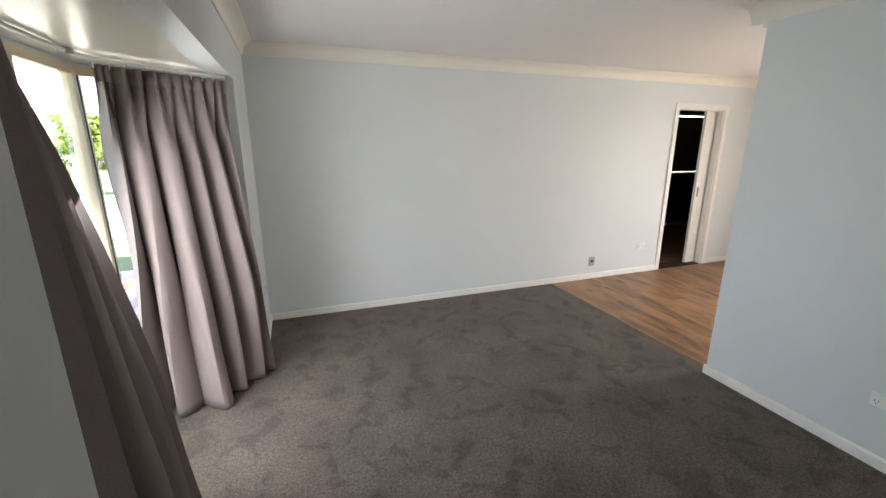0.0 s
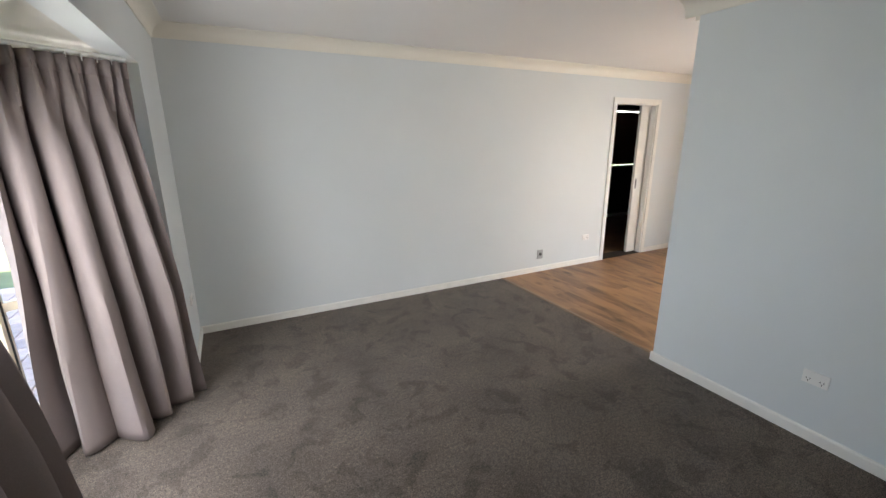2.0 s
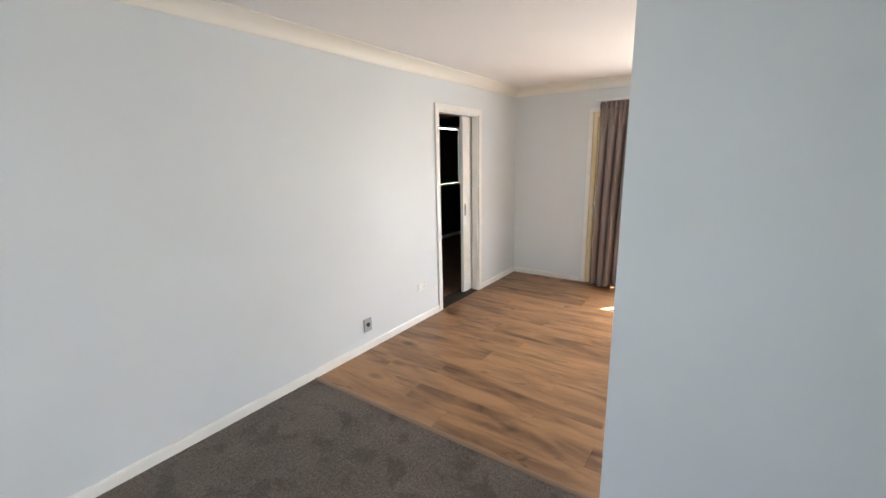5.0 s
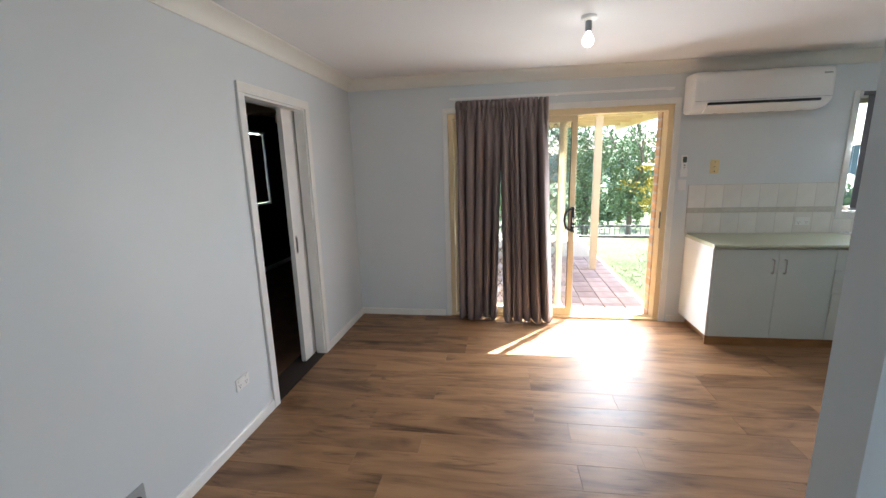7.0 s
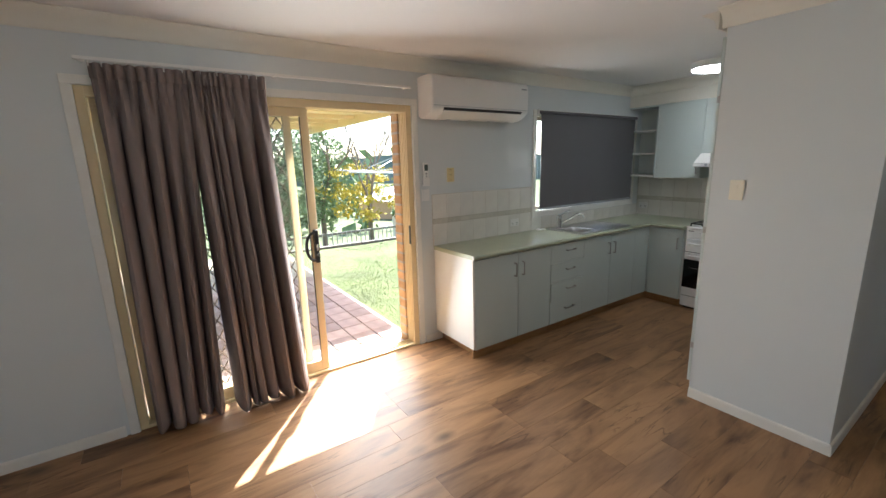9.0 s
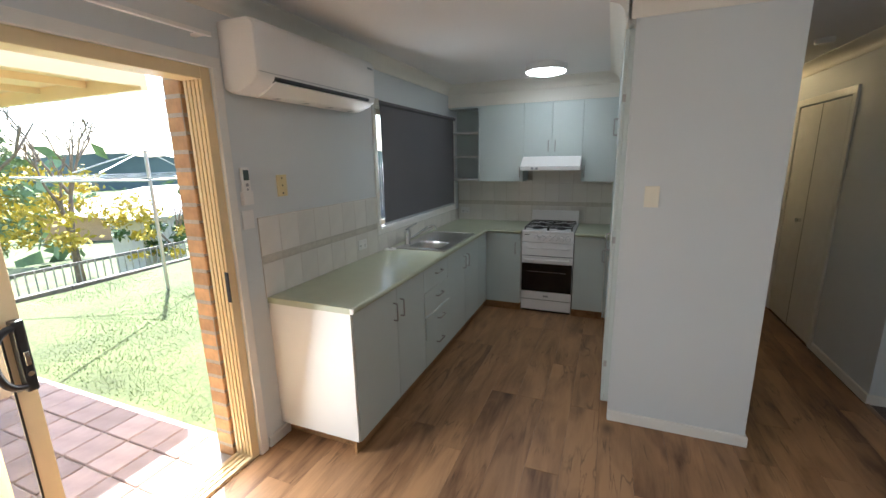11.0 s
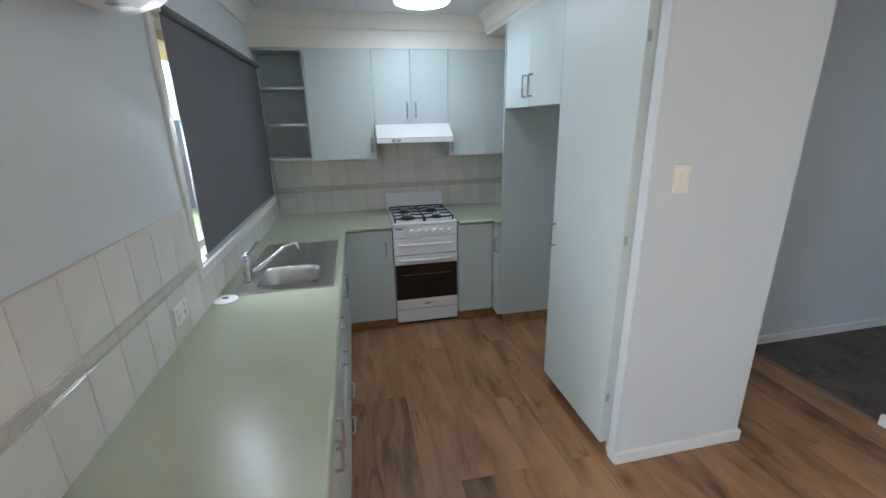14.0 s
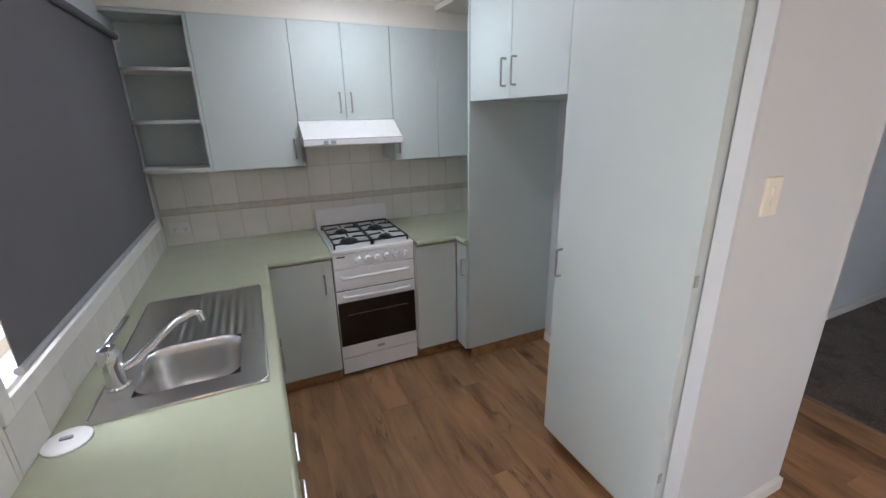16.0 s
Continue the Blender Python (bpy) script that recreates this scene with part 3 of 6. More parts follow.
    tr = thing("curtain_track", bm, WHITEP, "white curtain track bent round the bay soffit", "curtain track", smooth=True)
    part("bracket", B(-1.045, -0.995, 2.40, 2.43, HEAD - 0.03, HEAD - 0.001, 0.003), GREYP, tr)


bay()


# ---- curtains ----
def sample(path, f):
    seg = [(Vector(b) - Vector(a)).length for a, b in zip(path, path[1:])]
    d = f * sum(seg)
    for (a, b), s in zip(zip(path, path[1:]), seg):
        if d <= s:
            return Vector(a).lerp(Vector(b), d / s), (Vector(b) - Vector(a)).normalized()
        d -= s
    return Vector(path[-1]), (Vector(path[-1]) - Vector(path[-2])).normalized()


def curtain(name, top, bottom, z1, z0, folds, depth_top, depth_bottom, mat, label, seed, group="", hem=0.0, fall=1.15):
    """Hanging cloth, gathered by a pleated heading at the top and falling in deep uneven folds."""
    rng = random.Random(seed)
    cols, rows = folds * 14, 34
    ph = [rng.uniform(0.4, 1.65) for _ in range(folds + 1)]
    cum = np.concatenate([[0], np.cumsum(ph)]) / sum(ph)
    amp = [rng.uniform(0.45, 1.45) for _ in range(folds + 2)]
    bm = bmesh.new()
    grid = []
    for r in range(rows + 1):
        g = r / rows
        w = g ** fall
        line = []
        for c in range(cols + 1):
            f = c / cols
            pt, dt = sample(top, f)
            pb, db = sample(bottom, f)
            p, d = pt.lerp(pb, w), dt.lerp(db, w).normalized()
            nrm = Vector((-d.y, d.x))
            k = int(np.searchsorted(cum, f, side="right") - 1)
            k = min(k, len(cum) - 2)
            u = (f - cum[k]) / (cum[k + 1] - cum[k])
            a = amp[k] * (1 - u) + amp[k + 1] * u
            dep = (depth_top + (depth_bottom - depth_top) * min(1, g * 1.6)) * a
            phase = math.tau * u + 0.9 * noise.noise(Vector((f * 3 + seed, g * 1.6, 7.0))) * g
            # tight pinches at the heading open into rounded folds with narrow valleys
            b = min(1.0, g / 0.22)
            b = b * b * (3 - 2 * b)
            fold = 2.4 * abs(math.sin(phase / 2)) ** 0.8 - 1.6
            wave = (1 - b) * math.sin(2 * phase) * 0.6 + b * (fold + 0.12 * math.sin(2 * phase + 1.3 * k + 1.2 * g))
            dep *= 1.0 + 0.55 * g * noise.noise(Vector((f * folds * 1.1 + seed * 3.7, g * 1.3, 4.0)))
            gather = 0.2 * depth_top * math.sin(phase * 4 + k) * max(0.0, 1 - g * 12)
            sway = 0.018 * g * noise.noise(Vector((f * 5 + seed, g * 3, 0.3)))
            q = p + nrm * (dep * wave * 0.5 + gather + sway) + d * (-0.05 * b * dep * math.sin(phase))
            z = z1 + (z0 - z1) * g + (hem * noise.noise(Vector((f * 4 + seed, 0.7, 2.0))) if r == rows else 0.0)
            if r == 0:
                z += 0.006 * math.sin(phase * 2)
            line.append(bm.verts.new((q.x, q.y, z)))
        grid.append(line)
    for a, b in zip(grid, grid[1:]):
        for c in range(cols):
            bm.faces.new((a[c], a[c + 1], b[c + 1], b[c]))
    ob = base(name, (*sample(bottom, 0.5)[0], z0), label, "curtain", group)
    thick = part("cloth", bm, mat, ob, smooth=True).modifiers.new("thickness", "SOLIDIFY")
    thick.thickness, thick.offset = 0.004, 0.0
    bm = bmesh.new()
    grid2 = []
    for g, z in ((0.0, z1 + 0.012), (1.0, z1 - 0.065)):
        line = []
        for c in range(cols + 1):
            v = grid_positions(top, c / cols, cum, depth_top, amp)
            line.append(bm.verts.new((v.x, v.y, z)))
        grid2.append(line)
    for c in range(cols):
        bm.faces.new((grid2[0][c], grid2[0][c + 1], grid2[1][c + 1], grid2[1][c]))
    thick = part("heading", bm, mat, ob, "pleated heading tape", smooth=True).modifiers.new("thickness", "SOLIDIFY")
    thick.thickness, thick.offset = 0.010, 0.0
    me = mesh_of("hook", rod(bmesh.new(), (0, 0, -0.005), (0, 0, 0.03), 0.0035, sides=6), WHITEP)
    for k in range(folds * 2 + 1):
        p, d = sample(top, k / (folds * 2))
        hk = new("hook", me)
        hk.parent = ob
        hk.matrix_parent_inverse = ob.matrix_basis.inverted()
        hk.location = (p.x, p.y, z1)
    return ob


def grid_positions(top, f, cum, depth, amp):
    pt, d = sample(top, f)
    nrm = Vector((-d.y, d.x))
    k = min(int(np.searchsorted(cum, f, side="right") - 1), len(cum) - 2)
    u = (f - cum[k]) / (cum[k + 1] - cum[k])
    a = amp[k] * (1 - u) + amp[k + 1] * u
    return pt + nrm * (depth * a * 0.32 * math.sin(2 * math.tau * u))


curtain("curtain", [(-0.49, 3.02), (-0.78, 2.79), (-1.0, 2.62)], [(-0.47, 3.17), (-0.58, 2.92), (-0.78, 2.74), (-1.05, 2.80)], HEAD - 0.045, 0.012, 5, 0.07, 0.30, LINING,
        "taupe linen curtain bunched in deep folds at the bay", 3, "bay curtains", 0.02)
curtain("curtain", [(-0.92, 1.62), (-0.82, 1.36), (-0.66, 1.08), (-0.53, 0.80)], [(-0.76, 1.97), (-0.66, 1.6), (-0.56, 1.18), (-0.505, 0.80)], HEAD - 0.045, 0.012, 5, 0.05, 0.16, LINING,
        "taupe linen curtain drawn back beside the lounge wall", 8, "bay curtains", 0.02, 0.75)
curtain("curtain", [(6.03, 2.50), (6.03, 2.94)], [(6.03, 2.56), (6.03, 2.94)], 2.165, 0.030, 4, 0.05, 0.20, CLOTH, "taupe curtain hanging in soft folds over the sliding door", 5, "sliding-door curtains", 0.03)
curtain("curtain", [(6.02, 2.08), (6.02, 2.52)], [(6.00, 1.98), (6.00, 2.48)], 2.165, 0.018, 5, 0.055, 0.19, CLOTH, "taupe curtain gathered in tight folds over the sliding door", 6, "sliding-door curtains", 0.012)
tr = thing("curtain_rail", B(6.02, 6.04, 1.0, 3.0, 2.188, 2.206, 0.003), WHITEP, "slim white curtain rail over the sliding door", "curtain rail")
for y in (1.02, 2.0, 2.97):
    part("bracket", B(6.03, XE, y - 0.012, y + 0.012, 2.192, 2.204, 0.002), WHITEP, tr)


# ---- pocket door ----
def architrave(name, face, y_or_x, lo, hi, top, axis, out, width=0.062, thick=0.016, sides=(1, 1)):
    """Moulded boards round an opening on one face of a wall."""
    bm = bmesh.new()
    t = out * thick

    def bar(a0, a1, z0, z1):
        p0, p1 = sorted((y_or_x, y_or_x + t))
        if axis == "x":
            box(bm, a0, a1, p0, p1, z0, z1, 0.004)
        else:
            box(bm, p0, p1, a0, a1, z0, z1, 0.004)
    if sides[0]:
        bar(lo - width, lo, 0.001, top)
    if sides[1]:
        bar(hi, hi + width, 0.001, top)
    bar(lo - width * sides[0], hi + width * sides[1], top, top + width)
    structure(name, bm, TRIM, "white painted timber architrave", "architrave")


architrave("trim_architrave", 0, YN, 4.345, 5.118, 2.045, "x", -1)
bm = bmesh.new()
box(bm, 4.345, 4.36, YN - 0.001, YN + 0.2, 0.006, 2.05)
box(bm, 5.103, 5.118, YN - 0.001, YN + 0.074, 0.006, 2.05)
box(bm, 4.36, 5.103, YN - 0.001, YN + 0.074, 2.032, 2.05)
structure("trim_jamb", bm, TRIM, "white timber jamb lining of the pocket door", "jamb")
door = thing("door_1", B(4.93, 5.69, YN + 0.087, YN + 0.125, 0.012, 2.04, 0.002), TRIM, "white sliding pocket door, mostly open", "door", kind="structure")
pull = part("flush_pull", B(4.955, 4.985, YN + 0.084, YN + 0.088, 0.93, 1.07, 0.002), NICKEL, door, "satin nickel flush pull")
part("flush_pull_recess", B(4.962, 4.978, YN + 0.0825, YN + 0.0845, 0.945, 1.055), BLACKP, pull)
part("door_track", B(4.93, 5.69, YN + 0.10, YN + 0.112, 2.041, 2.049), BLACKP, door)
# bedroom window with its blind
win = base("window_3", (7.08, 6.25, 1.05), "bedroom window with a brown blind, light round its edges", "window", kind="structure")
for a in ((6.1, 6.13, 1.04, 2.18), (8.21, 8.24, 1.04, 2.18), (6.13, 8.21, 1.04, 1.07), (6.13, 8.21, 2.15, 2.18)):
    part("window_frame", B(a[0], a[1], 6.27, 6.32, a[2], a[3]), CREAMAL, win)
pane = part("pane", B(6.13, 8.21, 6.295, 6.300, 1.07, 2.15), GLASS, win)
pane.visible_shadow = False
thing("roller_blind", B(6.12, 8.165, 6.262, 6.265, 1.09, 2.12), BLOCKOUT, "dark brown blockout blind drawn down", "blind")


# ---- sliding door in the dining room ----
def sliding_door():
    x0 = XE
    architrave("trim_architrave", 0, XE, 0.955, 3.03, 2.075, "y", -1, width=0.05)
    door = base("door_2", (x0 + 0.06, 2.0, 0), "cream aluminium sliding screen door, half open", "door", kind="structure")
    # outer frame
    for y0, y1 in ((0.955, 1.005), (2.985, 3.03)):
        part("door_frame", B(x0 + 0.005, x0 + 0.125, y0, y1, 0.0, 2.075, 0.003), PRIMROSE, door)
    part("door_frame", B(x0 + 0.005, x0 + 0.125, 1.005, 2.985, 2.02, 2.075, 0.003), PRIMROSE, door)
    part("door_track", B(x0 + 0.005, x0 + 0.125, 1.005, 2.985, 0.0, 0.022, 0.003), PRIMROSE, door)
    for k in range(3):
        part("track_rib", B(x0 + 0.03 + 0.03 * k, x0 + 0.034 + 0.03 * k, 1.005, 2.985, 0.022, 0.032), PRIMROSE, door)
    for k in range(4):
        part("frame_rib", B(x0 + 0.02 + 0.026 * k, x0 + 0.028 + 0.026 * k, 1.005, 1.012, 0.03, 2.02), PRIMROSE, door)

    def leaf(xa, xb, ya, yb, stile, name, mat):
        z0, z1 = 0.034, 2.018
        lf = part(name, B(xa, xb, ya, ya + stile, z0, z1, 0.003), mat, door)
        part("stile", B(xa, xb, yb - stile, yb, z0, z1, 0.003), mat, lf)
        part("rail", B(xa, xb, ya + stile, yb - stile, z1 - 0.06, z1, 0.003), mat, lf)
        part("rail", B(xa, xb, ya + stile, yb - stile, z0, z0 + 0.075, 0.003), mat, lf)
        return lf, (ya + stile, yb - stile, z0 + 0.075, z1 - 0.06)
    # fixed glass leaf, sliding glass leaf drawn over it, and the screen leaf
    lf, o = leaf(x0 + 0.060, x0 + 0.085, 1.915, 2.98, 0.04, "fixed_leaf", PRIMROSE)
    p = part("pane", B(x0 + 0.070, x0 + 0.075, *o), GLASS, lf)
    p.visible_shadow = False
    lf, o = leaf(x0 + 0.028, x0 + 0.053, 1.79, 2.86, 0.055, "sliding_leaf", PRIMROSE)
    p = part("pane", B(x0 + 0.038, x0 + 0.043, *o), GLASS, lf)
    p.visible_shadow = False
    part("seal", B(x0 + 0.024, x0 + 0.028, 1.845, 1.851, 0.11, 1.955), RUBBER, lf)
    # handle
    arc = [(x0 - 0.016 * math.sin(a), 1.818 + 0.075 * math.sin(a) ** 0.8, 1.03 - 0.105 * math.cos(a)) for a in [math.pi * k / 12 for k in range(13)]]
    hd = part("handle", tube(bmesh.new(), arc, 0.012, 10), BLACKP, lf, "black D-shaped pull handle", smooth=True)
    part("handle_plate", B(x0 - 0.012, x0 + 0.028, 1.797, 1.829, 0.905, 1.155, 0.007), BLACKP, hd)
    part("snib", B(x0 - 0.022, x0 - 0.011, 1.806, 1.820, 1.0, 1.05, 0.004), CHROME, hd)
    part("key_barrel", rod(bmesh.new(), (x0 - 0.011, 1.813, 0.97), (x0 - 0.017, 1.813, 0.97), 0.009, sides=14), CHROME, hd, smooth=True)
    lf, o = leaf(x0 + 0.092, x0 + 0.112, 1.895, 2.95, 0.05, "screen_leaf", PRIMROSE)
    bm = bmesh.new()
    x = x0 + 0.102
    ya, yb, za, zb = o
    step, w = 0.082, 0.0048
    for sgn in (1, -1):
        k = -40
        while k < 60:
            # bars at a steep diamond angle: z = 1.45 * sgn * (y - yk)
            yk = ya + k * step
            pts = []
            for yy in (ya, yb):
                pts.append((yy, za + 1.45 * sgn * (yy - yk)))
            (y_a, z_a), (y_b, z_b) = pts
            lo, hi = (pts if z_a < z_b else pts[::-1])
            if hi[1] > za and lo[1] < zb:
                def clip(p, q, z):
                    f = (z - p[1]) / (q[1] - p[1])
                    return (p[0] + (q[0] - p[0]) * f, z)
                p0 = lo if lo[1] >= za else clip(lo, hi, za)
                p1 = hi if hi[1] <= zb else clip(lo, hi, zb)
                rod(bm, (x, p0[0], p0[1]), (x, p1[0], p1[1]), w, sides=4)
            k += 1
    part("diamond_grille", bm, GRILLE, lf, "bronze diamond security grille")
    # striker on the jamb
    part("striker", B(x0 - 0.002, x0 + 0.03, 1.005, 1.011, 0.94, 1.10, 0.003), BLACKP, door, "black lock striker")


sliding_door()


# ---- kitchen window and blind ----
def kitchen_window():
    win = base("window_2", (XE + 0.05, -1.37, 1.075), "kitchen window in a white timber surround", "window", kind="structure")
    ya, yb, z0, z1 = -2.25, -0.50, 1.075, 2.065
    for a in ((yb, yb + 0.045, z0 - 0.045, z1 + 0.045), (ya - 0.045, ya, z0 - 0.045, z1 + 0.045), (ya, yb, z1, z1 + 0.045), (ya, yb, z0 - 0.045, z0)):
        part("window_trim", B(XE - 0.014, XE, a[0], a[1], a[2], a[3], 0.003), TRIM, win)
    for a in ((yb - 0.012, yb, z0, z1), (ya, ya + 0.012, z0, z1), (ya + 0.012, yb - 0.012, z1 - 0.012, z1), (ya + 0.012, yb - 0.012, z0, z0 + 0.012)):
        part("window_lining", B(XE - 0.001, XE + 0.125, *a), TRIM, win)
    for a in ((yb - 0.05, yb - 0.012, z0, z1), (ya + 0.012, ya + 0.05, z0, z1), (-1.40, -1.35, z0, z1), (ya + 0.05, yb - 0.05, z1 - 0.05, z1 - 0.012), (ya + 0.05, yb - 0.05, z0 + 0.012, z0 + 0.05)):
        part("window_frame", B(XE + 0.08, XE + 0.11, *a), CREAMAL, win)
    p = part("pane", B(XE + 0.094, XE + 0.098, ya + 0.04, yb - 0.04, z0 + 0.04, z1 - 0.04), GLASS, win)
    p.visible_shadow = False
    bl = thing("roller_blind", B(XE - 0.018, XE - 0.0155, -2.235, -0.560, 1.115, 2.09), BLIND, "charcoal roller blind drawn down over the kitchen window", "blind")
    part("roller", rod(bmesh.new(), (XE - 0.028, -2.25, 2.085), (XE - 0.028, -0.505, 2.085), 0.017, sides=16), BLIND, bl, smooth=True)
    part("bottom_rail", tube(bmesh.new(), [(XE - 0.017, -2.24, 1.108), (XE - 0.017, -0.556, 1.108)], 0.011, 10), GREYP, bl, "grey bottom rail", smooth=True)
    for y in (-0.498, -2.255):
        part("bracket", B(XE - 0.045, XE - 0.014, y - 0.003, y + 0.003, 2.06, 2.11), WHITEP, bl)
    bm = bmesh.new()
    for k in range(120):
        bmesh.ops.create_icosphere(bm, subdivisions=1, radius=0.0028, matrix=Matrix.Translation((XE - 0.034, -0.50, 2.07 - 0.007 * k)))
    part("bead_chain", bm, WHITEP, bl, "white bead chain")


kitchen_window()


# ---- kitchen ----
CT = 0.892          # bench top
CF = 5.555          # door faces of the long run
SF = -1.775         # door faces of the short run
KH = 0.085          # plinth


def bar_handle(parent, at, axis, out, length=0.105):
    """A square D handle standing off a door face."""
    at, axis, out = Vector(at), Vector(axis), Vector(out)
    h, s = axis * length / 2, out * 0.028
    return part("handle", tube(bmesh.new(), [at - h, at - h + s * 0.85, at - h * 0.96 + s, at + h * 0.96 + s, at + h + s * 0.85, at + h], 0.0052, 8), NICKEL, parent, "satin metal D handle", smooth=True)


def front(parent, name, x0, x1, y0, y1, z0, z1):
    return part(name, B(x0, x1, y0, y1, z0, z1, 0.0018), LAMINATE, parent)


def base_unit(y0, y1, doors, handles, label, group="base cupboards", top=CT - 0.036):
    """One floor cupboard of the long run, with doors split at the given places."""
    u = base("base_cabinet", (5.84, (y0 + y1) / 2, 0), label, "cabinet", group)
    part("body", B(CF + 0.019, XE - 0.002, y0 + 0.0005, y1 - 0.0005, KH, top), CARCASS, u)
    part("plinth", B(CF + 0.035, CF + 0.05, y0, y1, 0.001, KH), KICK, u, "brown laminate plinth")
    for (a, b), hy in zip(doors, handles):
        d = front(u, "door", CF, CF + 0.017, a + 0.0015, b - 0.0015, KH + 0.003, CT - 0.042)
        if hy is not None:
            bar_handle(d, (CF, hy, 0.71), (0, 0, 1), (-1, 0, 0), 0.112)
    return u


def kitchen_run():
    base_unit(-0.135, 0.755, [(0.277, 0.755), (-0.135, 0.277)], [0.322, 0.232], "pale grey-green base cupboard with two doors")
    u = base("drawer_unit", (5.84, -0.37, 0), "pale grey-green unit of four drawers, one slightly open", "drawers", "base cupboards")
    part("body", B(CF + 0.019, XE - 0.002, -0.6095, -0.1355, KH, CT - 0.036), CARCASS, u)
    part("plinth", B(CF + 0.035, CF + 0.05, -0.61, -0.135, 0.001, KH), KICK, u, "brown laminate plinth")
    for z0, z1, o in ((0.678, CT - 0.042, 0.0), (0.492, 0.675, 0.004), (0.312, 0.489, 0.014), (KH + 0.003, 0.309, 0.002)):
        d = front(u, "drawer", CF - o, CF + 0.017 - o, -0.6085, -0.1365, z0, z1)
        bar_handle(d, (CF - o, -0.40, (z0 + z1) / 2 + 0.02), (0, 1, 0), (-1, 0, 0), 0.115)
    base_unit(-1.49, -0.61, [(-1.05, -0.61), (-1.49, -1.05)], [-1.005, -1.095], "pale grey-green sink cupboard with two doors", top=0.70)
    u = base("corner_cabinet", (5.84, -1.95, 0), "pale grey-green corner cupboard with one door", "cabinet", "base cupboards")
    part("filler", B(CF, CF + 0.017, SF + 0.001, -1.4915, KH + 0.003, CT - 0.042, 0.0018), LAMINATE, u)
    part("body", B(5.18, XE - 0.002, YS + 0.002, SF - 0.019, KH, CT - 0.036), CARCASS, u)
    d = front(u, "door", 5.186, CF - 0.003, SF - 0.017, SF, KH + 0.003, CT - 0.042)
    bar_handle(d, (5.235, SF, 0.70), (0, 0, 1), (0, 1, 0), 0.112)
    part("plinth", B(5.18, CF + 0.035, SF - 0.05, SF - 0.035, 0.001, KH), KICK, u)
    part("plinth", B(CF + 0.035, CF + 0.05, SF - 0.035, -1.49, 0.001, KH), KICK, u)
    u = base("corner_cabinet", (4.4, -2.0, 0), "pale grey-green cupboard between stove and fridge space", "cabinet", "base cupboards")
    part("body", B(3.70, 4.64, YS + 0.002, SF - 0.019, KH, CT - 0.036), CARCASS, u)
    front(u, "door", 4.352, 4.638, SF - 0.017, SF, KH + 0.003, CT - 0.042)
    d = front(u, "door", 4.327, 4.344, SF + 0.002, -1.636, KH + 0.003, CT - 0.042)
    bar_handle(d, (4.344, -1.655, 0.70), (0, 0, 1), (1, 0, 0), 0.112)
    part("plinth", B(4.28, 4.64, SF - 0.05, SF - 0.035, 0.001, KH), KICK, u)
    # end panel and its plinth
    e = thing("bench_gable", B(CF + 0.005, XE - 0.001, 0.7555, 0.7715, KH + 0.01, CT - 0.0345, 0.001), CARCASS, "off-white melamine gable closing the bench", "gable")
    part("plinth", B(CF + 0.035, XE - 0.001, 0.69, 0.705, 0.001, KH + 0.009), KICK, e, "brown laminate plinth")


kitchen_run()


def worktop():
    """Green laminate bench round two sides, cut out for the sink bowl and the stove."""
    z0, z1 = CT - 0.033, CT
    e, s = CF - 0.008, SF + 0.012
    bm = bmesh.new()
    box(bm, e, XE - 0.001, -0.665, 0.775, z0, z1)
    box(bm, e, 5.645, -0.965, -0.665, z0, z1)
    box(bm, 5.955, XE - 0.001, -0.965, -0.665, z0, z1)
    box(bm, e, XE - 0.001, s, -0.965, z0, z1)
    box(bm, 5.180, XE - 0.001, YS + 0.001, s, z0, z1)
    box(bm, 3.70, 4.640, YS + 0.001, s, z0, z1)
    box(bm, 3.70, 4.345, s, -1.634, z0, z1)
    r = 0.0165
    edges = []
    for p, q in (((e, 0.775, z1 - r), (e, s, z1 - r)), ((e, s, z1 - r), (5.180, s, z1 - r)), ((4.640, s, z1 - r), (4.345, s, z1 - r)), ((4.345, s, z1 - r), (4.345, -1.634, z1 - r))):
        edges.append(rod(bmesh.new(), p, q, r - 0.0002, sides=20))
    bmesh.ops.remove_doubles(bm, verts=bm.verts, dist=0.0004)
    ob = thing("worktop", bm, BENCH, "sage-green mottled laminate worktop round two sides", "worktop", smooth=False)
    for e_bm in edges:
        part("rounded_edge", e_bm, BENCH, ob, smooth=True)
    part("end_trim", B(e - 0.010, e + 0.010, 0.7755, 0.7785, z0 + 0.002, z1 - 0.002, 0.001), CARCASS, ob)


worktop()


